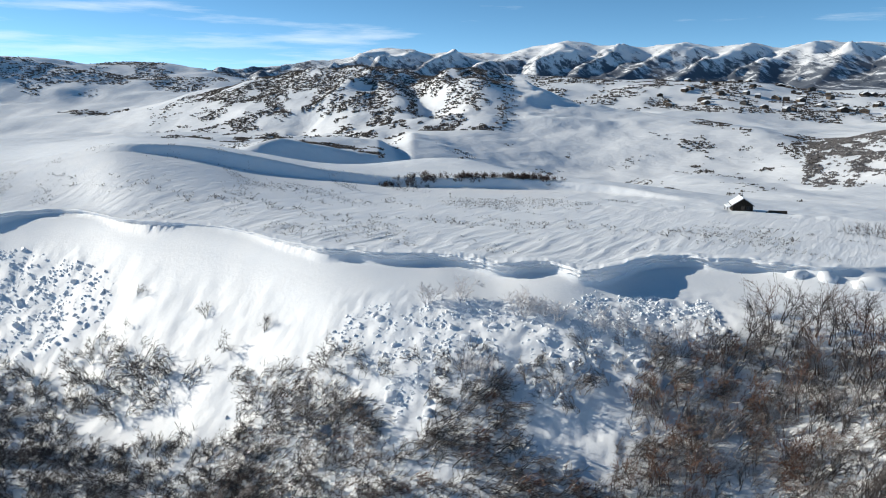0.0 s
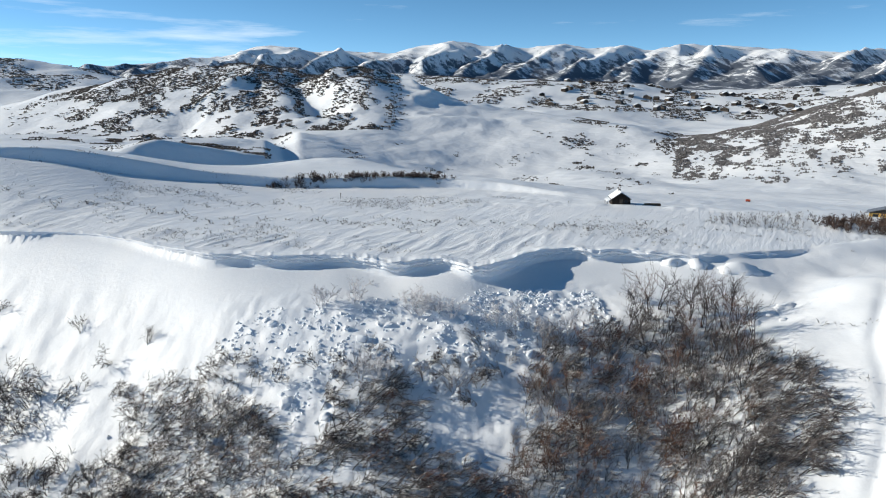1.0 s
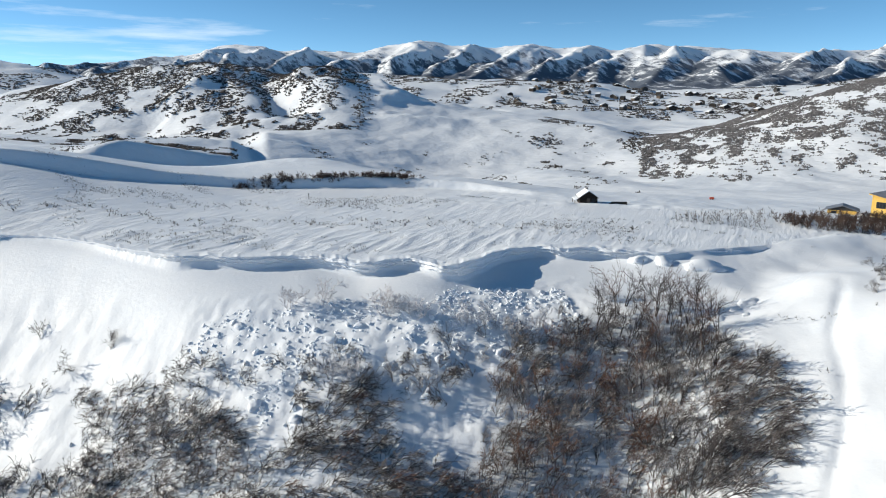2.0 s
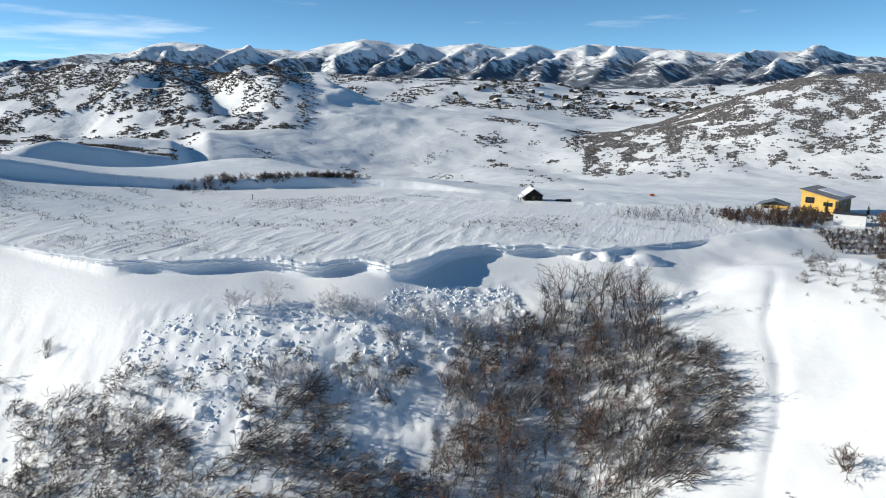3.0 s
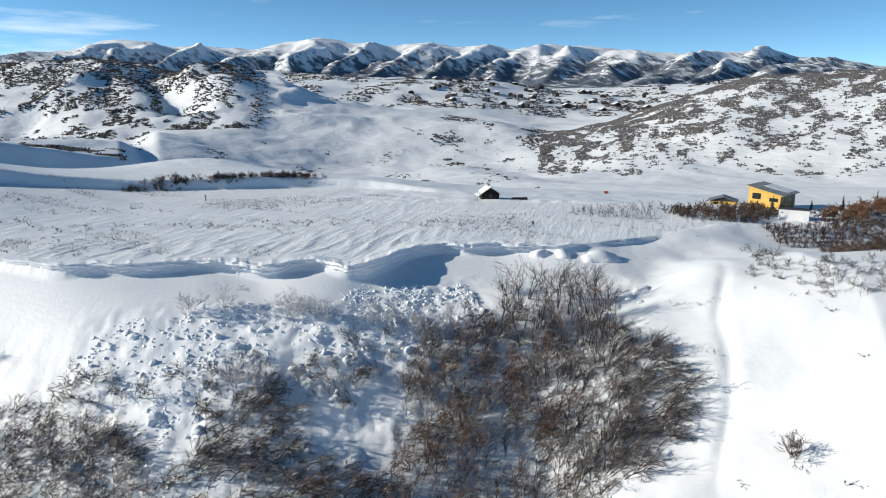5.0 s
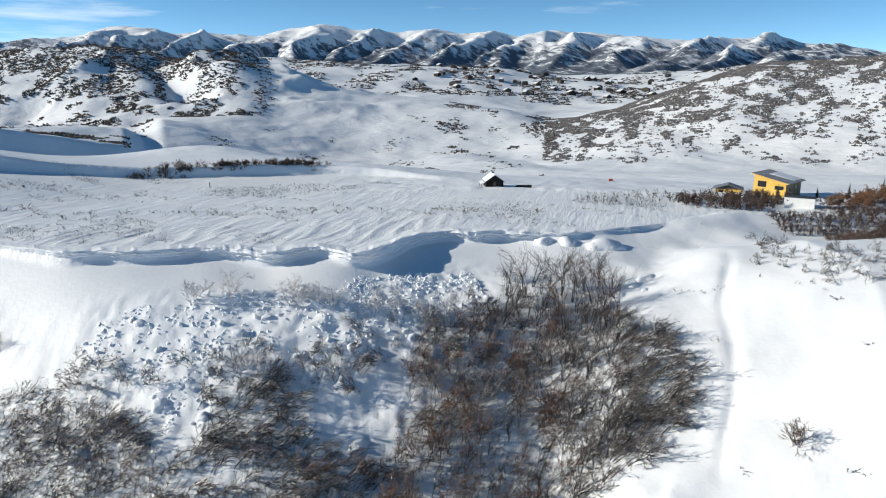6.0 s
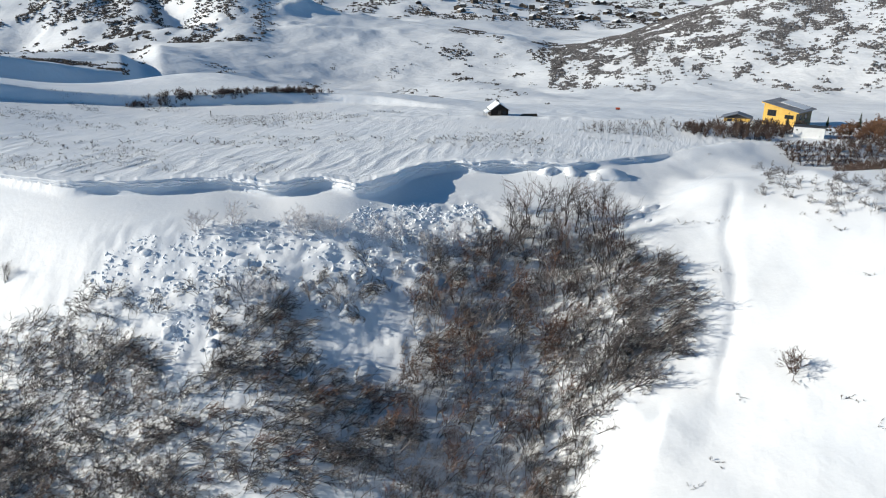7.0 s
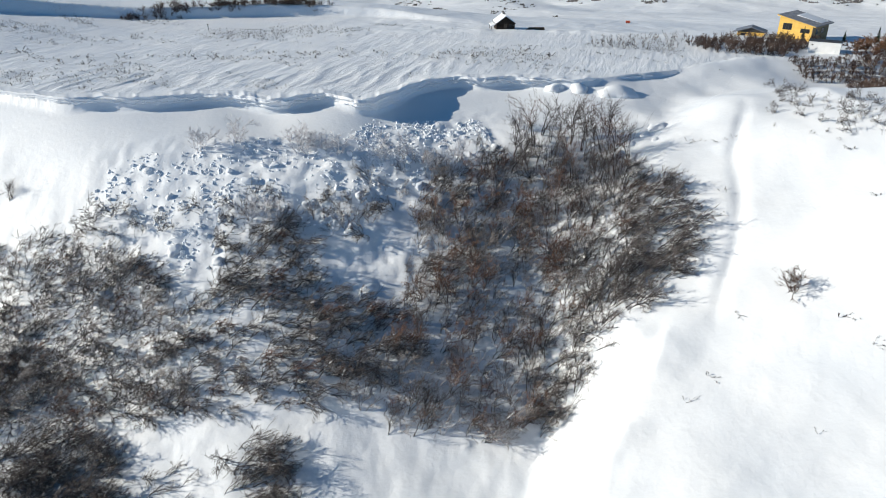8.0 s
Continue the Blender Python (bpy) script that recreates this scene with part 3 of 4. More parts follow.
sapling = [tree_kind("sapling", 101 + k, 2.0, 1, 3, 2, 2, TWIG, "thin upright bare sapling in plateau snow", "sapling", spread=0.12, lean=0.0, thick=1.3) for k in range(3)]
tuft = [tree_kind("twig_tuft", 111 + k, 1.0, 4, 2, 2, 2, TWIG, "twigs of a buried bush poking out of snow", "bush", spread=0.9, thick=1.3) for k in range(3)]

# == places begin
TALL_STAND = [(41.0, 88.0), (47.7, 87.8), (53.7, 85.0), (53.7, 78.9), (51.6, 73.8), (48.4, 69.1), (44.1, 70.4), (39.5, 75.8), (37.8, 81.5)]
THICKET = [(27.3, 84.8), (34.8, 84.7), (39.2, 83.8), (45.8, 80.3), (51.2, 76.0), (50.4, 71.8), (47.8, 68.0), (47.2, 61.2), (43.0, 59.0), (39.7, 56.8), (34.5, 57.1), (31.7, 55.3), (28.6, 53.0), (24.7, 50.1), (20.2, 51.7), (12.9, 54.2), (10.8, 58.0), (6.5, 61.4), (15.3, 62.7), (18.7, 67.4), (20.4, 72.7), (23.2, 77.2), (23.9, 82.0)]
EAST_EDGE = [(51.3, 74.0), (49.6, 69.1), (47.5, 66.8), (48.4, 59.7), (47.8, 57.6), (43.4, 57.3), (40.3, 56.0), (34.7, 56.1), (32.5, 54.8), (29.1, 52.6), (25.5, 49.6), (24.4, 50.9), (28.5, 54.3), (35.5, 59.1), (41.9, 60.7), (44.6, 64.3), (47.5, 72.4)]
LEFT_STAND = [(-34.5, 103.4), (-26.1, 98.8), (-18.9, 93.4), (-14.0, 88.4), (-10.5, 83.7), (-10.8, 79.4), (-8.7, 75.7), (-9.3, 67.2), (-23.2, 75.0), (-31.8, 78.9)]
MID_STAND = [(-2.7, 84.7), (1.0, 84.7), (6.5, 82.4), (7.3, 79.2), (6.6, 75.4), (11.4, 71.6), (16.6, 67.2), (15.3, 62.7), (6.5, 61.4), (3.8, 60.4), (-4.4, 64.4), (-9.3, 67.2), (-8.7, 75.7), (-5.5, 79.3), (-3.3, 79.6)]
FOOT_A = [(-30.6, 72.5), (-24.7, 72.3), (-18.8, 67.9), (-16.8, 64.8), (-16.5, 60.6), (-17.2, 56.9), (-28.2, 61.2)]
FOOT_B = [(-13.7, 61.6), (-11.9, 61.8), (-8.4, 59.7), (-7.9, 57.0), (-9.7, 54.2), (-14.1, 56.4)]
FOOT_C = [(-4.3, 59.4), (-2.5, 59.0), (0.2, 56.9), (0.2, 52.7), (-1.3, 49.9), (-5.4, 51.5)]
WEST_A = [(-71.7, 121.3), (-64.6, 122.0), (-52.1, 113.7), (-42.3, 107.6), (-40.5, 103.3), (-51.1, 104.5), (-67.3, 111.3)]
WEST_B = [(-93.5, 125.2), (-78.3, 122.2), (-69.2, 113.1), (-60.4, 100.1), (-63.7, 96.2), (-75.2, 97.4)]
WEST_C = [(-76.3, 99.0), (-61.6, 100.5), (-52.6, 99.2), (-39.2, 95.1), (-34.9, 92.7), (-30.4, 83.5), (-28.1, 75.9), (-63.1, 79.6)]
TRACK_A = [(88.9, 99.0), (69.2, 82.7), (58.9, 78.6)]
TRACK_B = [(68.3, 65.7), (64.2, 61.4), (63.0, 57.8), (62.0, 52.9), (56.2, 46.3)]
TRACK_C = [(13.6, 77.8), (19.8, 75.9)]
TRACK_D = [(-49.0, 105.3), (-41.5, 102.2)]
LONE = [(-59.6, 127.7), (-42.3, 116.1), (-59.6, 121.6), (-36.8, 108.9), (-39.9, 106.4), (-14.7, 94.7), (-17.1, 95.6), (16.8, 78.4)]
LONE_TREES = [(-29.5, 107.5), (-29.9, 107.5)]
FROSTED = [(-2.5, 98.6), (12.0, 93.2), (14.3, 92.7), (22.1, 89.4), (10.9, 93.7), (2.8, 98.4), (43.5, 90.6), (16.1, 91.3), (27.9, 86.6), (5.3, 83.7), (2.9, 85.2), (25.3, 89.2), (32.0, 86.5)]
TUFTS = [(57.4, 61.8), (62.2, 70.2), (61.1, 71.6), (60.0, 72.5), (63.3, 70.0), (64.2, 69.6), (53.8, 48.7), (46.9, 45.4), (66.6, 49.5), (52.1, 34.6), (43.1, 30.7), (36.9, 39.1), (37.6, 38.8), (40.1, 40.3), (86.8, 100.2), (68.4, 67.2), (91.9, 90.9), (72.4, 67.9), (69.9, 62.8), (70.9, 61.3), (70.6, 57.4), (71.0, 59.6), (52.8, 35.3), (52.7, 38.8), (53.4, 37.6)]
HOUSE_HEDGE = [(96.0, 124.6), (116.3, 123.5), (123.8, 114.5), (105.6, 106.4), (97.1, 112.9)]
EAST_BUSHES = [(103.9, 102.4), (111.4, 98.4), (124.2, 98.9), (131.9, 96.8), (92.2, 66.1), (90.1, 70.5), (105.4, 89.6), (101.4, 94.5)]
OPEN_BUSHES = [(89.3, 89.7), (77.9, 71.9), (83.4, 64.7), (82.4, 58.4), (77.8, 54.1), (72.5, 58.2), (71.2, 65.7), (70.4, 70.1)]
DEBRIS = [(-18.5, 100.9), (-13.6, 102.6), (-4.2, 99.4), (3.0, 100.4), (13.6, 95.2), (20.8, 97.4), (31.5, 97.7), (38.3, 91.4), (38.2, 86.7), (27.9, 86.6), (23.5, 83.1), (13.7, 81.1), (-0.3, 86.0), (-1.8, 80.4), (-7.9, 83.5), (-8.1, 89.5), (-14.7, 94.3)]
FRESH = [(16.7, 94.2), (22.9, 99.1), (39.2, 96.0), (38.4, 89.4), (31.9, 88.5), (18.8, 89.1)]
WEST_DEBRIS = [(-109.5, 152.6), (-94.9, 150.1), (-73.1, 139.4), (-66.8, 134.5), (-65.8, 127.5), (-74.3, 125.7), (-82.1, 125.2), (-94.5, 126.7)]
# pillows of snow: place, half sizes and turn
MOUNDS = [(55.4, 102.2, 2.0, 1.5, 1.1, 10), (58.5, 100.2, 1.8, 1.6, 1.3, 60), (63.4, 96.9, 3.6, 2.2, 1.7, -20), (61.9, 82.0, 1.9, 1.3, 0.8, 5), (58.4, 80.3, 1.0, 0.8, 0.7, 30), (54.6, 78.2, 1.2, 0.8, 0.7, -15), (52.6, 77.4, 1.4, 0.7, 0.6, 20),
          (57.8, 76.9, 0.6, 0.4, 0.4, 0), (15.1, 80.1, 1.2, 0.9, 1.1, 20), (13.0, 81.4, 1.0, 0.8, 0.8, 70), (15.3, 71.7, 1.5, 1.0, 0.8, 15), (-16.6, 85.8, 1.5, 1.1, 1.1, 40), (-21.1, 90.4, 0.7, 0.6, 0.8, 0), (-1.7, 81.8, 0.9, 0.7, 0.7, 20),
          (-7.0, 85.8, 1.0, 0.9, 0.9, 50), (25.8, 84.1, 1.0, 0.8, 0.8, 10), (26.0, 58.1, 0.8, 0.7, 0.6, 0), (22.4, 61.4, 1.1, 0.8, 0.8, 80)]
# == places end
plant(tall_oaks, scatter(TALL_STAND, 34, 2.1, 1), "tall oaks of the thicket", 1, 0.62, 1.0)
plant(oaks + russet + pale, scatter(THICKET, 255, 1.6, 2), "oaks of the thicket", 2, 0.6, 1.05, lean=0.12)
plant(leaning, scatter(EAST_EDGE, 42, 1.4, 18), "oaks of the thicket", 18, 0.6, 1.0, lean=0.15)
plant(bent + bent_pale, scatter(LEFT_STAND, 285, 1.12, 3), "bent oaks of the slope", 3, 0.75, 1.15, lean=0.12)
plant(slope_oaks, scatter(MID_STAND, 150, 1.45, 20), "bent oaks of the slope", 20, 0.6, 1.05, lean=0.12)
plant(leaning, scatter([(50.5, 72.0), (53.0, 68.0), (51.5, 63.0), (48.0, 57.0), (44.0, 54.0), (35.5, 52.0), (33.0, 48.5), (29.8, 49.0), (31.5, 53.0), (38.0, 55.5), (46.5, 60.0), (48.5, 67.0)], 24, 1.6, 30), "oaks of the thicket", 30, 0.55, 0.95, lean=0.15)
plant(slope_oaks, scatter([(44, 68), (50, 72), (52, 66), (48, 57), (42, 54), (34, 51), (30, 53), (38, 58), (44, 62)], 44, 1.5, 32), "oaks of the thicket", 32, 0.7, 1.05, lean=0.12)
plant(oaks + slope_oaks, scatter([(42.2, 72.8), (47.6, 68.4), (44.0, 58.9), (39.6, 55.5), (35.9, 59.8)], 30, 1.5, 33), "oaks of the thicket", 33, 0.65, 1.0, lean=0.12)
plant(oaks + leaning, scatter([(33.7, 61.2), (39.9, 56.5), (36.0, 53.5), (32.9, 50.6), (30.3, 49.0), (26.8, 49.0), (28.2, 54.4)], 44, 1.3, 34), "oaks of the thicket", 34, 0.6, 1.0, lean=0.15)
plant(russet, scatter([(23.0, 78.8), (31.8, 76.8), (30.6, 69.6), (24.0, 65.9), (20.5, 68.5)], 9, 2.0, 35), "oaks of the thicket", 35, 0.8, 1.1)
plant(russet, scatter([(37.8, 73.8), (41.8, 70.5), (37.6, 61.9), (32.8, 64.0)], 6, 2.0, 36), "oaks of the thicket", 36, 0.8, 1.1)
lone_bush = [tree_kind("round_bush", 171, 3.2, 6, 6, 4, 4, TWIG_DARK, "round dark leafless bush alone on open snow", "bush", spread=0.9, lean=0.1, snowy=False, thick=1.2)]
plant(lone_bush, [(52.5, 44.4)], "lone bushes", 37, 0.9, 0.95)
plant(low, scatter([(-18.7, 97.5), (-10.9, 93.7), (-6.8, 88.1), (-12.0, 89.9), (-18.7, 94.5)], 9, 1.4, 38), "bushes among the debris", 38, 0.7, 1.05)
plant(low + pale[:1], scatter([(-5.0, 91.0), (5.9, 87.9), (14.5, 84.8), (21.6, 82.0), (19.8, 78.8), (10.6, 80.7), (0.9, 84.1), (-4.5, 88.1)], 26, 1.7, 39), "bushes among the debris", 39, 0.6, 0.95)
plant(oaks + pale, scatter([(18.1, 86.5), (28.5, 88.5), (37.6, 87.3), (37.0, 82.7), (24.8, 82.2), (18.1, 83.6)], 15, 1.9, 40), "oaks of the thicket", 40, 0.5, 0.85)
plant(leaning, scatter(FOOT_A, 60, 1.2, 4), "oaks at the slope's foot", 4, 0.65, 1.05, lean=0.12)
plant(leaning, scatter(FOOT_B, 7, 1.7, 5), "oaks at the slope's foot", 5, 0.5, 0.75, lean=0.12)
plant(leaning, scatter(FOOT_C, 20, 1.2, 22), "oaks at the slope's foot", 22, 0.75, 1.1, lean=0.12)
plant(low, scatter(WEST_A, 46, 2.0, 6), "bushes of the slope", 6, 0.9, 1.5)
plant(low, scatter(WEST_B, 90, 1.9, 7), "bushes of the slope", 7, 0.8, 1.25)
plant(west_oaks, scatter(WEST_C, 190, 1.7, 8), "bushes of the slope", 8, 0.75, 1.15)
plant(low, LONE, "lone bushes", 8, 0.8, 1.2)
plant(tall_oaks[:1], LONE_TREES, "lone bushes", 9, 0.4, 0.5)
plant(frosted, FROSTED, "frosted oaks", 10, 0.8, 1.2)
plant(tuft, TUFTS, "twig tufts", 11, 0.7, 1.2)
plant(hedge, scatter(HOUSE_HEDGE, 85, 1.1, 12), "bushes by the houses", 12, 0.6, 1.0)
plant(hedge, scatter(EAST_BUSHES, 170, 1.3, 13), "bushes by the houses", 13, 0.45, 0.8)
plant(rust, scatter([(121, 106), (150, 112), (152, 104), (126, 99)], 36, 1.7, 14), "rust-red bushes", 14, 0.7, 1.1)
plant(low, scatter(OPEN_BUSHES, 44, 1.7, 15), "bushes on the open slope", 15, 0.35, 0.65)
plant(sapling, scatter([(75.4, 126), (89.9, 117.4), (103, 132), (80.9, 134)], 120, 0.6, 16), "saplings on the plateau", 16, 0.7, 1.2)
rr = random.Random(19)
DRIFT_TWIGS = [(-109.7, 187.6), (-92.2, 177.7), (-76.1, 167.9), (-61.4, 161.8), (-53.0, 160.7), (-44.4, 158.8), (-34.6, 151.7), (-25.5, 143.6), (-17.0, 145.4), (-8.9, 146.6), (4.7, 135.9), (22.0, 140.1), (32.1, 133.5), (44.5, 130.7), (52.9, 126.5), (66, 124)]
twigs_at = []
for (xa, ya), (xb, yb) in zip(DRIFT_TWIGS, DRIFT_TWIGS[1:]):
    for _ in range(9):
        q = rr.random()
        twigs_at.append((xa + (xb - xa) * q + rr.gauss(0, 1.5), ya + (yb - ya) * q + rr.gauss(0, 2.5)))
plant(tuft, twigs_at, "twig tufts", 31, 0.9, 1.9)
rim = []
for k in range(150):
    b, r = rr.choice([4.5, 2.8, 1.2, -1.8, -2.6, -4.2, -5.6, -7.0, -8.2]) + rr.gauss(0, 0.55), 204.3 + rr.gauss(0, 0.9)
    rim.append((-math.sin(radians(b)) * r, math.cos(radians(b)) * r))
plant(bank_bushes, rim, "bushes along the bank", 17, 0.35, 0.8)


# ---------- withered grass and twig tips on the plateau ----------
def build_spikes(name, x, y, tall, thin, stems, seed, mat, label):
    g = np.random.default_rng(seed)
    n = len(x)
    px, py = (q[:, None] + g.normal(0, 0.16, (n, stems)) for q in (x, y))
    pz = height(px, py) - 0.05
    t = tall * g.uniform(0.5, 1.3, (n, stems))
    a0 = g.uniform(0, 6.28, (n, stems))
    ring = [np.stack([px + thin * np.cos(a0 + q * 2.094), py + thin * np.sin(a0 + q * 2.094), pz], -1) for q in range(3)]
    tip = np.stack([px + t * g.normal(0.15, 0.5, (n, stems)), py + t * g.normal(0, 0.5, (n, stems)), pz + t], -1)
    V = np.stack([*ring, tip], 2).reshape(-1, 3)
    F = (np.array([(0, 1, 3), (1, 2, 3), (2, 0, 3)])[None] + (np.arange(n * stems) * 4)[:, None, None]).reshape(-1, 3)
    me = bpy.data.meshes.new(name)
    me.from_pydata(V.tolist(), [], F.tolist())
    me.materials.append(mat)
    tagged(new(name, me), label, "grass", kind="stuff")


def build_grass():
    g = np.random.default_rng(12)
    n = 26000
    b = g.uniform(-38, 36, n)
    r = np.sqrt(g.uniform(104**2, 235**2, n))
    x, y = -r * np.sin(np.radians(b)), r * np.cos(np.radians(b))
    lines = fbm(x * 0.8 + y * 0.5, (y - 0.4 * x) * 0.3, 9, 3)
    ok = (r > brink(b) + 5) & (g.uniform(0, 1, n) < smooth(0.0, 0.55, lines + 0.35 * fbm(x, y, 40, 2) - 0.05)) & (r < 200 + 1.2 * b)
    build_spikes("dry_grass", x[ok], y[ok], 0.42, 0.03, 4, 13, BARK, "withered grass tips poking through wind-packed plateau snow")


build_grass()


# ---------- brush on the hills: too many to count ----------
def build_brush(name, bearings, ranges, count, size, seed, keep, label, flat=0.3, mat=None):
    g = np.random.default_rng(seed)
    b = g.uniform(*bearings, count)
    r = np.sqrt(g.uniform(ranges[0] ** 2, ranges[1] ** 2, count))
    x, y = -r * np.sin(np.radians(b)), r * np.cos(np.radians(b))
    ok = keep(x, y, b, r, g.uniform(0, 1, count))
    x, y = x[ok], y[ok]
    n = len(x)
    z = height(x, y)
    rad = size * g.uniform(0.45, 1.15, n)
    stems = 4
    px = x[:, None] + rad[:, None] * g.normal(0, 0.42, (n, stems))
    py = y[:, None] + rad[:, None] * g.normal(0, 0.45, (n, stems))
    pz = z[:, None] + 0 * px - 0.3
    tall = rad[:, None] * flat * g.uniform(0.7, 1.9, (n, stems))
    wide = rad[:, None] * 0.52 * g.uniform(0.6, 1.3, (n, stems))
    a0 = g.uniform(0, 2 * np.pi, (n, stems))
    ring = [np.stack([px + wide * np.cos(a0 + q * 2.094), py + wide * np.sin(a0 + q * 2.094), pz], -1) for q in range(3)]
    tip = np.stack([px + tall * g.normal(0, 0.3, (n, stems)), py + tall * g.normal(0, 0.3, (n, stems)), pz + 0.3 + tall], -1)
    V = np.stack([*ring, tip], 2).reshape(-1, 3)
    q = np.array([(0, 1, 3), (1, 2, 3), (2, 0, 3)])
    F = (q[None] + (np.arange(n * stems) * 4)[:, None, None]).reshape(-1, 3)
    me = bpy.data.meshes.new(name)
    me.vertices.add(len(V))
    me.vertices.foreach_set("co", V.astype(np.float32).ravel())
    me.loops.add(F.size)
    me.loops.foreach_set("vertex_index", F.astype(np.int32).ravel())
    me.polygons.add(len(F))
    me.polygons.foreach_set("loop_start", np.arange(0, F.size, 3, dtype=np.int32))
    me.materials.append(mat or BRUSH_FAR)
    me.update(calc_edges=True)
    tagged(new(name, me), label, "brush", kind="stuff")


build_brush("hill_brush", (-9, 24), (690, 1330), 40000, 3.0, 1,
            lambda x, y, b, r, u: u < smooth(0.0, 0.3, fbm(np.radians(b) * 900, r * 0.5, 34, 4, 0.6) + 0.011 * (height(x, y) - 6)) * smooth(24, 16, b) * smooth(-6.5, -3, b), "dark leafless brush over the snowy middle hill")
build_brush("slope_brush", (-62, -28), (430, 850), 52000, 2.2, 2,
            lambda x, y, b, r, u: u < (0.05 + 0.95 * smooth(0.0, 0.3, fbm(np.radians(b) * 600, r * 0.42, 17, 3, 0.55) + 0.3 * fbm(x, y, 170, 2) + 0.18 + 0.0010 * (r - 600))) * smooth(455, 560, r + 45 * fbm(x, y, 40, 2)), "grey leafless brush over the snowy side hill", mat=BRUSH_GREY)
build_brush("foothill_brush", (-29, -9), (560, 900), 7000, 2.4, 6,
            lambda x, y, b, r, u: u < smooth(0.22, 0.5, fbm(np.radians(b) * 700, r * 0.5, 40, 3)) * 0.9 * smooth(-16, -20, b), "patches of dark brush on a low snowy hill")
build_brush("far_brush", (-50, 0), (1480, 2350), 14000, 5.8, 3,
            lambda x, y, b, r, u: u < smooth(0.0, 0.4, fbm(np.radians(b) * 1900, r * 0.6, 110, 4, 0.6) + 0.2) * smooth(-2, -10, b), "dark brush on distant snowy hills")
build_brush("far_brush", (12, 36), (1500, 2720), 11500, 5.8, 4,
            lambda x, y, b, r, u: u < smooth(0.1, 0.45, fbm(np.radians(b) * 2300, r * 0.5, 170, 4) + 0.0045 * (height(x, y) - 60)), "dark brush on distant snowy hills")
build_brush("gully_brush", (5, 19), (420, 540), 5000, 1.9, 7,
            lambda x, y, b, r, u: u < smooth(0.0, 0.35, 0.35 - np.abs(r - 470 - 4 * (b - 11)) / 60 + 0.5 * fbm(x, y, 22, 3)), "dark brush along the gully behind the bank")
build_brush("valley_brush", (-28, 18), (330, 640), 6000, 1.7, 5,
            lambda x, y, b, r, u: u < smooth(0.3, 0.55, fbm(np.radians(b) * 500, r * 0.5, 32, 3)) * 0.8, "scattered dark brush in the snowy valley")


# ---------- avalanche debris ----------
def snow_block(seed, bevelled):
    rnd = random.Random(seed)
    bm = bmesh.new()
    for _ in range(12):
        bm.verts.new((rnd.uniform(-0.5, 0.5), rnd.uniform(-0.42, 0.42), rnd.uniform(-0.35, 0.4)))
    bmesh.ops.convex_hull(bm, input=bm.verts)
    bmesh.ops.delete(bm, geom=[v for v in bm.verts if not v.link_faces], context="VERTS")
    if bevelled:
        bmesh.ops.bevel(bm, geom=list(bm.edges), offset=0.05, segments=1, affect="EDGES")
    return bm


def block_thing(seed):
    bm = snow_block(seed, True)
    return tagged(part("snow_block", bm, SNOW_BLOCK), "angular block of broken avalanche snow", "snow block")


blocks = [block_thing(k) for k in range(6)]


def spread_blocks(places, group, seed, low, high):
    rnd = random.Random(seed)
    for k, (x, y) in enumerate(places):
        size = low + (high - low) * rnd.random() ** 3.0
        m = Matrix.Translation(spot(x, y, 0.04 * size)) @ Euler((rnd.gauss(0, 0.5), rnd.gauss(0, 0.5), rnd.uniform(0, 6.28))).to_matrix().to_4x4()
        b = blocks[rnd.randrange(6)]
        if b.name in used:
            b = twin(b, m)
        else:
            used.add(b.name)
            b.matrix_basis = m
        b.scale = (size, size, size)
        b["group"] = group


def rubble(name, places, seed, low, high, label):
    """Small broken snow, too much to count, as one mesh."""
    rnd, V, F = random.Random(seed), [], []
    shapes, faces = [], []
    for k in range(6):
        bm = snow_block(40 + k, False)
        bm.verts.index_update()
        shapes.append([v.co.copy() for v in bm.verts])
        faces.append([tuple(v.index for v in f.verts) for f in bm.faces])
        bm.free()
    z = height(np.array([p[0] for p in places]), np.array([p[1] for p in places]))
    for (x, y), h in zip(places, z):
        k = rnd.randrange(6)
        size = low + (high - low) * rnd.random() ** 3
        m = Matrix.Translation((x, y, h - 0.14 * size)) @ Euler((rnd.gauss(0, 0.6), rnd.gauss(0, 0.6), rnd.uniform(0, 6.28))).to_matrix().to_4x4() @ Matrix.Scale(size, 4)
        i = len(V)
        V += [tuple(m @ c) for c in shapes[k]]
        F += [tuple(i + q for q in f) for f in faces[k]]
    tagged(part(name, (V, F), SNOW_BLOCK), label, "snow rubble", kind="stuff")


def loose(poly, count, seed):
    rnd, out = random.Random(seed), []
    xs, ys = [p[0] for p in poly], [p[1] for p in poly]
    while len(out) < count:
        x, y = rnd.uniform(min(xs), max(xs)), rnd.uniform(min(ys), max(ys))
        if inside(poly, x, y) and noise.noise(Vector((x * 0.25, y * 0.25, seed))) > rnd.uniform(-0.35, 0.45):
            out.append((x, y))
    return out


spread_blocks(scatter(DEBRIS, 150, 0.9, 21), "debris below the cornice", 21, 0.4, 1.9)
spread_blocks(scatter(WEST_DEBRIS, 90, 1.4, 23), "debris of the far slope", 23, 0.5, 2.4)
spread_blocks(scatter(LEFT_STAND, 40, 2.0, 24), "stray blocks among the oaks", 24, 0.4, 1.2)
rubble("avalanche_rubble", loose(DEBRIS, 2300, 25) + loose(FRESH, 1500, 26), 27, 0.1, 0.95, "fine rubble of broken snow below the cornice")
rubble("slope_rubble", loose(WEST_DEBRIS, 1600, 28), 29, 0.12, 1.0, "broken snow rubble across the far slope")


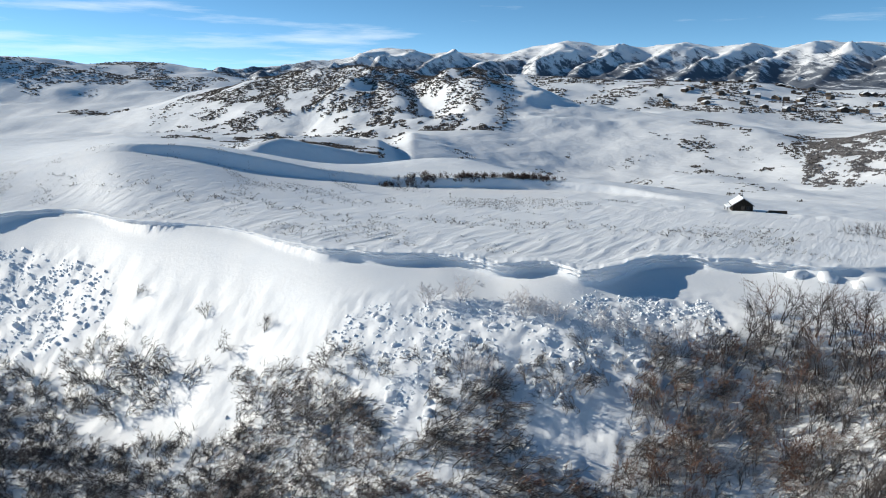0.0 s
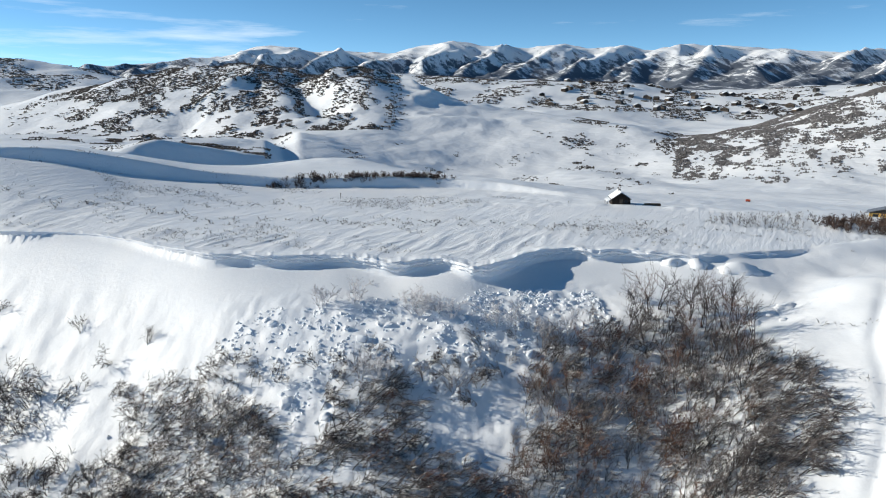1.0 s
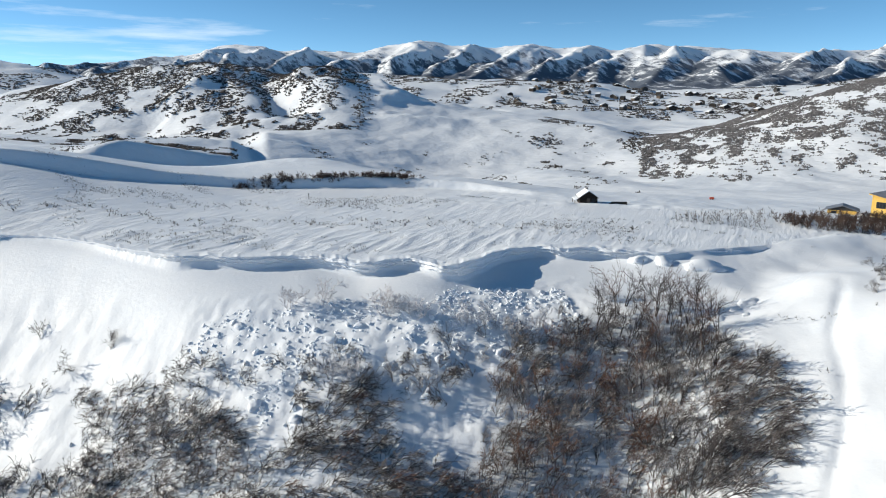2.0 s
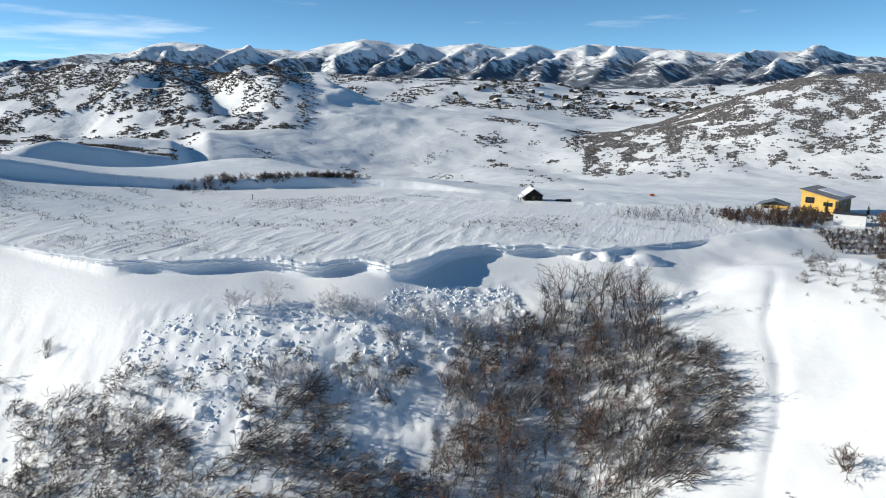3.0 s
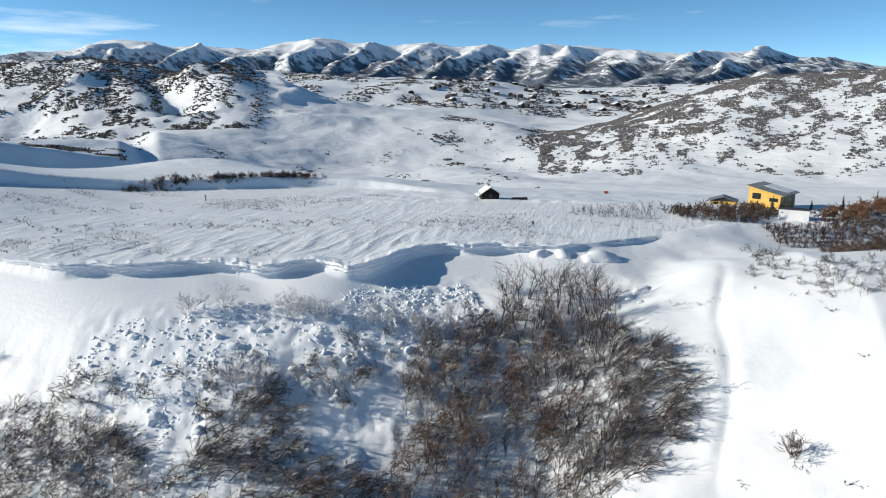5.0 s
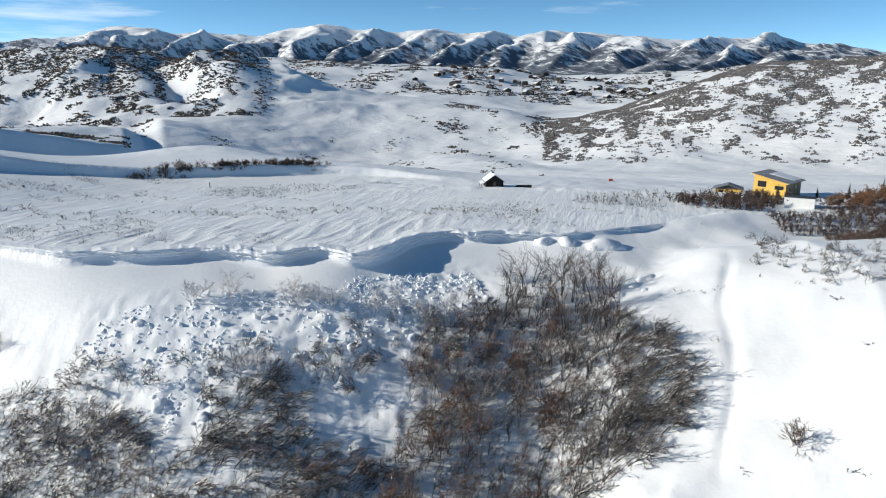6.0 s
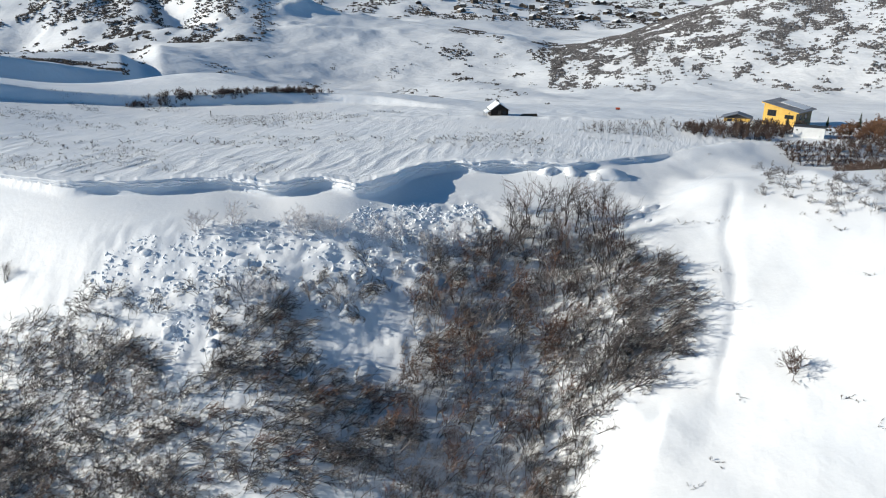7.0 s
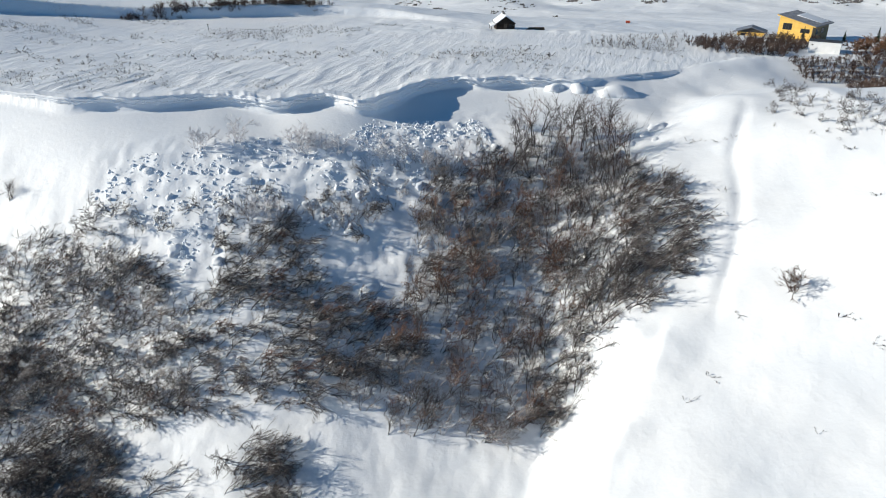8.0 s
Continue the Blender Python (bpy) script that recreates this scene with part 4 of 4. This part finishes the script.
def mound(seed, sx, sy, sz, x, y, sink, turn=0.0):
    bm = bmesh.new()
    bmesh.ops.create_icosphere(bm, subdivisions=3, radius=1)
    for v in bm.verts:
        v.co *= 1 + 0.38 * noise.noise(v.co * 1.3 + Vector((seed * 3.7, 0, 0))) + 0.14 * noise.noise(v.co * 3.1 + Vector((0, seed * 2.9, 0)))
        v.co = Vector((v.co.x * sx, v.co.y * sy, v.co.z * sz))
    ob = shade_smooth(part("snow_mound", bm, SNOW))
    ob.matrix_basis = Matrix.Translation(spot(x, y, sink)) @ pose(0, 0, 0, 0, 0, turn)
    tagged(ob, "rounded pillow of drifted snow near the brink", "snow mound", "snow mounds")


for k, (x, y, a, b, c, turn) in enumerate(MOUNDS):
    mound(k, a, b, c, x, y, 0.35 * c, turn)


# ---------- buildings ----------
LOG = plain("weathered_dark_logs", (0.018, 0.014, 0.011), (0.05, 0.038, 0.03), 4.0, 0.85, 0.02)
YELLOW = plain("yellow_siding", (0.62, 0.38, 0.09), (0.74, 0.48, 0.13), 1.2, 0.7)
YELLOW_SHADED = plain("shaded_yellow_siding", (0.26, 0.19, 0.10), (0.36, 0.27, 0.15), 1.5, 0.75)
ROOF = plain("grey_metal_roof", (0.13, 0.14, 0.16), (0.23, 0.24, 0.27), 0.7, 0.45)
DARK_TRIM = plain("dark_trim", (0.03, 0.03, 0.032), (0.07, 0.068, 0.065), 3.0, 0.6)
WHITE_PAINT = plain("white_paint", (0.74, 0.74, 0.72), (0.84, 0.84, 0.83), 1.0, 0.5)
PANE = plain("window_glass", (0.015, 0.018, 0.022), (0.03, 0.034, 0.04), 1.0, 0.08)
NEEDLES = plain("fir_needles", (0.018, 0.03, 0.02), (0.05, 0.07, 0.045), 3.0, 0.8)
RED = plain("faded_red_paint", (0.42, 0.06, 0.03), (0.62, 0.11, 0.05), 2.0, 0.5)
STONE = plain("chimney_stone", (0.16, 0.15, 0.14), (0.30, 0.28, 0.26), 4.0, 0.85)
TIMBER = plain("stacked_timber", (0.05, 0.04, 0.032), (0.14, 0.11, 0.085), 4.0, 0.85)


def box(x0, x1, y0, y1, z0, z1, edge=0.02):
    bm = bmesh.new()
    bmesh.ops.create_cube(bm, size=1)
    for v in bm.verts:
        v.co = Vector(((x0 + x1) / 2 + v.co.x * (x1 - x0), (y0 + y1) / 2 + v.co.y * (y1 - y0), (z0 + z1) / 2 + v.co.z * (z1 - z0)))
    if edge:
        bmesh.ops.bevel(bm, geom=list(bm.edges), offset=edge, segments=1, affect="EDGES")
    return bm


def prism(outline, y0, y1):
    """An outline in x and z, drawn out along y."""
    n = len(outline)
    V = [(x, y0, z) for x, z in outline] + [(x, y1, z) for x, z in outline]
    F = [tuple(range(n)), tuple(reversed(range(n, 2 * n)))] + [(k, n + k, n + (k + 1) % n, (k + 1) % n) for k in range(n)]
    bm = bmesh.new()
    vs = [bm.verts.new(v) for v in V]
    for f in F:
        bm.faces.new([vs[k] for k in f])
    bmesh.ops.recalc_face_normals(bm, faces=bm.faces)
    return bm


def window(parent, x0, x1, z0, z1, y, panes=2, side=None):
    """A framed window in a wall that faces -y, or +x at side."""
    def put(a0, a1, d0, d1, h0, h1):
        return box(a0, a1, d0, d1, h0, h1, 0) if side is None else box(side - d1, side - d0, a0, a1, h0, h1, 0)
    d = y if side is None else 0.0
    w = part("window", put(x0 - 0.08, x1 + 0.08, d - 0.05, d + 0.04, z0 - 0.08, z1 + 0.08), DARK_TRIM, parent, "dark-framed window")
    step = (x1 - x0) / panes
    for k in range(panes):
        part("pane", put(x0 + k * step + 0.04, x0 + (k + 1) * step - 0.04, d - 0.062, d - 0.045, z0, z1), PANE, w, "dark reflecting pane")
    return w


def build_cabin(x, y, turn):
    ob = tagged(new("log_cabin"), "dark log cabin with a snow-covered gable roof on the plateau", "cabin")
    w, l, h, top = 2.4, 3.2, 2.1, 3.7
    part("wall", prism([(-w, -0.6), (w, -0.6), (w, h), (0, top - 0.15), (-w, h)], -l, l), LOG, ob)
    for k in range(9):                                       # log courses on the gable
        half = w + 0.12 if k * 0.3 < h else (top - 0.15 - k * 0.3 - 0.15) * w / (top - 0.15 - h)
        bm = bmesh.new()
        bmesh.ops.create_cone(bm, cap_ends=True, segments=8, radius1=0.14, radius2=0.14, depth=2 * half, matrix=Matrix.Translation((0, -l - 0.03, k * 0.3 + 0.15)) @ Matrix.Rotation(math.pi / 2, 4, "Y"))
        part("log", bm, LOG, ob)
    e = 0.45
    k = (top - h) / w
    for s in (-1, 1):
        part("roof", prism([(0, top), (s * (w + e), h - k * e), (s * (w + e), h - k * e + 0.14), (0, top + 0.14)], -l - 0.5, l + 0.4), DARK_TRIM, ob, "dark plank roof")
        part("roof_snow", prism([(0, top + 0.145), (s * (w + e - 0.05), h - k * e + 0.145), (s * (w + e - 0.12), h - k * e + 0.27), (s * 0.08, top + 0.29)], -l - 0.38, l + 0.3), SNOW, ob, "thick snow on the roof")
    part("porch_roof", prism([(-w - 0.02, 1.75), (-w - 1.5, 1.25), (-w - 1.5, 1.4), (-w - 0.02, 1.9)], -l + 0.3, l - 1.0), SNOW, ob, "snowy lean-to roof")
    for yy in (-l + 0.5, l - 1.3):
        part("porch_post", box(-w - 1.42, -w - 1.28, yy, yy + 0.14, -0.5, 1.28), LOG, ob)
    part("door", box(-0.5, 0.45, -l - 0.22, -l - 0.12, 0.0, 1.95), TIMBER, ob, "plank door")
    window(ob, 1.0, 1.7, 1.0, 1.7, -l - 0.16, 2)
    part("chimney", box(-0.3, 0.3, 0.6, 1.2, 2.6, 4.4), STONE, ob, "short stone chimney")
    ob.matrix_basis = Matrix.Translation(spot(x, y, 0.1)) @ pose(0, 0, 0, 0, 0, turn)
    ob.scale = (0.86, 0.86, 0.86)


build_cabin(69.2, 156.5, -15)


def build_house(x, y, turn):
    ob = tagged(new("yellow_house"), "yellow modern house with a sloping grey metal roof", "house")
    L, D, hl, hr = 8.8, 11.0, 6.3, 4.4
    part("wall", prism([(0, -2), (L, -2), (L, hr), (0, hl)], 0, D), YELLOW, ob)
    # sheet over the wall away from the sun, its shade painted as darker siding
    part("side_wall", prism([(L, -2), (L + 0.06, -2), (L + 0.06, hr - 0.02), (L, hr - 0.02)], 0.02, D - 0.02), YELLOW_SHADED, ob, "side wall with its shade painted in as dull tan")
    k = (hr - hl) / L
    roof = part("roof", prism([(-0.6, hl - 0.6 * k + 0.02), (L + 0.9, hr + 0.9 * k + 0.02), (L + 0.9, hr + 0.9 * k + 0.25), (-0.6, hl - 0.6 * k + 0.25)], -0.7, D + 0.7), ROOF, ob, "grey standing-seam metal roof")
    for j in range(14):
        yy = -0.6 + j * (D + 1.2) / 13
        part("roof_seam", prism([(-0.6, hl - 0.6 * k + 0.25), (L + 0.9, hr + 0.9 * k + 0.25), (L + 0.9, hr + 0.9 * k + 0.30), (-0.6, hl - 0.6 * k + 0.30)], yy, yy + 0.06), ROOF, roof)
    part("roof_snow", prism([(2.0, hl + 2.0 * k + 0.305), (L, hr + 0.305), (L - 0.3, hr + 0.40), (2.4, hl + 2.3 * k + 0.42)], 5.2, D), SNOW, ob, "thin snow left on the roof")
    part("fascia", prism([(-0.62, hl - 0.62 * k - 0.05), (L + 0.92, hr + 0.92 * k - 0.05), (L + 0.92, hr + 0.92 * k + 0.22), (-0.62, hl - 0.62 * k + 0.22)], -0.76, -0.705), YELLOW, ob, "yellow fascia board")
    window(ob, 1.2, 3.4, 3.0, 4.5, 0.0, 3)
    window(ob, 5.9, 8.1, 2.6, 3.5, 0.0, 3)
    window(ob, 2.5, 3.5, 2.2, 3.4, 0.0, 1, side=L + 0.06)
    window(ob, 6.0, 7.6, 2.2, 3.4, 0.0, 2, side=L + 0.06)
    ob.matrix_basis = Matrix.Translation(spot(x, y, 0.5)) @ pose(0, 0, 0, 0, 0, turn)
    ob.scale = (0.84, 0.84, 0.84)


def build_annex(x, y, turn):
    ob = tagged(new("low_annex"), "low yellow annex with a shallow grey roof", "house")
    part("wall", box(-3.6, 3.6, 0, 5, -1.5, 2.2), YELLOW, ob)
    for s in (-1, 1):
        part("roof", prism([(0, 3.5), (s * 4.3, 2.15), (s * 4.3, 2.33), (0, 3.7)], -0.5, 5.5), ROOF, ob, "grey metal roof")
    part("gable", prism([(-3.6, 2.2), (3.6, 2.2), (0, 3.35)], 0.02, 4.9), DARK_TRIM, ob)
    window(ob, -2.6, -1.4, 1.0, 1.9, 0.0, 2)
    ob.matrix_basis = Matrix.Translation(spot(x, y, 1.0)) @ pose(0, 0, 0, 0, 0, turn)
    ob.scale = (0.8, 0.8, 0.8)


def build_shed(x, y, turn):
    ob = tagged(new("white_shed"), "long white shed with a flat roof among bushes", "shed")
    part("wall", box(-2.9, 2.9, 0, 2.6, -1.2, 2.3, 0.03), WHITE_PAINT, ob)
    part("roof", box(-3.05, 3.05, -0.15, 2.75, 2.304, 2.42, 0.02), DARK_TRIM, ob, "thin dark roof edge")
    d = part("door", box(1.3, 2.2, -0.05, 0.02, -0.4, 1.6, 0.01), WHITE_PAINT, ob, "white plank door")
    part("handle", box(2.0, 2.06, -0.11, -0.052, 0.5, 0.66, 0.01), DARK_TRIM, d)
    for k in range(7):
        part("batten", box(-2.75 + k * 0.62, -2.7 + k * 0.62, -0.03, 0.0, -1.0, 2.28, 0), WHITE_PAINT, ob)
    part("vent", box(-2.4, -2.1, -0.04, 0.02, 1.5, 1.75, 0), DARK_TRIM, ob, "small dark vent")
    ob.matrix_basis = Matrix.Translation(spot(x, y, 0.1)) @ pose(0, 0, 0, 0, 0, turn)


build_house(123.9, 127.1, -66)
build_annex(120.0, 131.0, -44)
build_shed(117.6, 107.6, -50)


def build_fir(seed, x, y, tall):
    rnd = random.Random(seed)
    ob = tagged(new("fir_tree"), "small dark green fir dusted with snow", "tree", "firs by the houses")
    trunk, boughs = Wood(), Wood()
    trunk.tube([Vector((0, 0, -0.4)), Vector((0, 0, tall * 0.5)), Vector((0, 0, tall))], [0.09, 0.06, 0.015], 5)
    for k in range(260):
        t = rnd.uniform(0.06, 0.98)
        a, reach = rnd.uniform(0, 6.28), tall * 0.26 * (1 - t) * rnd.uniform(0.55, 1.1) + 0.06
        p = Vector((0, 0, tall * t))
        boughs.spike(p, p + Vector((math.cos(a) * reach, math.sin(a) * reach, -reach * rnd.uniform(0.1, 0.5))), 0.10 * (1.2 - t))
    part("trunk", trunk.data(), BARK, ob)
    part("crown", boughs.data(), NEEDLES, ob)
    ob.matrix_basis = Matrix.Translation(spot(x, y))


for k, (x, y, tall) in enumerate([(119.2, 115.0, 4.2), (139, 114, 3.6), (147, 112, 4.4), (151, 112, 4.8), (154, 109, 5.0), (134, 118, 2.6)]):
    build_fir(k, x, y, tall)


def build_timber(x, y, turn):
    ob = tagged(new("timber_pile"), "low dark stack of timber half buried in snow", "timber")
    for k, (yy, zz) in enumerate([(-0.5, 0.2), (-0.1, 0.2), (0.3, 0.2), (-0.3, 0.55), (0.1, 0.55)]):
        bm = bmesh.new()
        bmesh.ops.create_cone(bm, cap_ends=True, segments=8, radius1=0.2, radius2=0.18, depth=4.5 - 0.2 * k, matrix=Matrix.Translation((0.1 * k, yy, zz)) @ Matrix.Rotation(math.pi / 2, 4, "Y"))
        part("log", bm, TIMBER, ob)
    ob.matrix_basis = Matrix.Translation(spot(x, y, 0.15)) @ pose(0, 0, 0, 0, 0, turn)


build_timber(75.5, 152.5, -12)


def build_trailer(x, y, turn):
    """The small red box on wheels out on the snow field."""
    ob = tagged(new("red_trailer"), "small red trailer with a pale roof on the snow field", "trailer")
    part("body", box(-1.3, 1.3, -0.8, 0.8, 0.5, 1.7, 0.08), RED, ob)
    part("roof", box(-1.2, 1.2, -0.75, 0.75, 1.705, 1.85, 0.05), WHITE_PAINT, ob, "pale snowy roof")
    part("drawbar", box(1.3, 2.3, -0.06, 0.06, 0.45, 0.57, 0.01), DARK_TRIM, ob)
    for sx in (-0.6, 0.6):
        for sy in (-0.85, 0.85):
            bm = bmesh.new()
            bmesh.ops.create_cone(bm, cap_ends=True, segments=14, radius1=0.36, radius2=0.36, depth=0.22, matrix=Matrix.Translation((sx, sy, 0.34)) @ Matrix.Rotation(math.pi / 2, 4, "X"))
            part("wheel", bm, DARK_TRIM, ob)
    ob.matrix_basis = Matrix.Translation(spot(x, y, 0.05)) @ pose(0, 0, 0, 0, 0, turn) @ Matrix.Scale(0.45, 4)


build_trailer(110.8, 167.3, -30)


def build_post(x, y, tall):
    ob = tagged(new("marker_post"), "thin dark marker post standing in plateau snow", "post", "marker posts")
    bm = bmesh.new()
    bmesh.ops.create_cone(bm, cap_ends=True, segments=8, radius1=0.09, radius2=0.07, depth=tall + 0.5, matrix=Matrix.Translation((0, 0, tall / 2 - 0.25)))
    part("pole", bm, DARK_TRIM, ob)
    part("cap", box(-0.16, 0.16, -0.16, 0.16, tall + 0.001, tall + 0.25, 0.03), DARK_TRIM, ob)
    ob.matrix_basis = Matrix.Translation(spot(x, y))


build_post(1.9, 181, 1.2)


def village_house(width, depth, tall, wall, x, y, turn):
    ob = tagged(new("village_house"), "distant dark house with a snowy roof on the hillside", "house", "village houses")
    part("wall", box(-width / 2, width / 2, -depth / 2, depth / 2, -3, tall, 0), wall, ob)
    for s in (-1, 1):
        part("roof", prism([(0, tall + width * 0.22), (s * (width / 2 + 0.8), tall - 0.3), (s * (width / 2 + 0.8), tall + 0.3), (0, tall + width * 0.22 + 0.6)], -depth / 2 - 0.6, depth / 2 + 0.6), SNOW_HILL if turn % 3 else DARK_TRIM, ob)
    part("gable", prism([(-width / 2, tall), (width / 2, tall), (0, tall + width * 0.22)], -depth / 2 + 0.02, depth / 2 - 0.02), wall, ob)
    for k in range(3):
        part("window", box(-width * 0.36 + k * width * 0.28, -width * 0.2 + k * width * 0.28, -depth / 2 - 0.1, -depth / 2 + 0.05, tall * 0.35, tall * 0.75, 0), PANE, ob)
    ob.matrix_basis = Matrix.Translation(spot(x, y)) @ pose(0, 0, 0, 0, 0, turn)


vr = random.Random(77)
for k in range(70):
    b = vr.choice([vr.uniform(-38, -16), vr.uniform(-34, -24)])
    r = vr.uniform(1560, 2180)
    village_house(vr.uniform(11, 19), vr.uniform(9, 13), vr.uniform(4, 7), vr.choice([TIMBER, TIMBER, DARK_TRIM, LOG]), -r * math.sin(radians(b)), r * math.cos(radians(b)), vr.randrange(-60, 60))


# ---------- animal tracks across the snow ----------
def build_tracks(line, step, seed):
    rnd, places = random.Random(seed), []
    for (x0, y0), (x1, y1) in zip(line, line[1:]):
        n = max(2, int(math.hypot(x1 - x0, y1 - y0) / step))
        for k in range(n):
            t = k / n
            places.append((x0 + (x1 - x0) * t + rnd.gauss(0, 0.12), y0 + (y1 - y0) * t + rnd.gauss(0, 0.12)))
    return places


rubble("animal_tracks", build_tracks(TRACK_A, 0.7, 1) + build_tracks(TRACK_B, 0.6, 2) + build_tracks(TRACK_C, 0.5, 3) + build_tracks(TRACK_D, 0.6, 4), 31, 0.16, 0.3, "line of animal tracks pressed into clean snow")
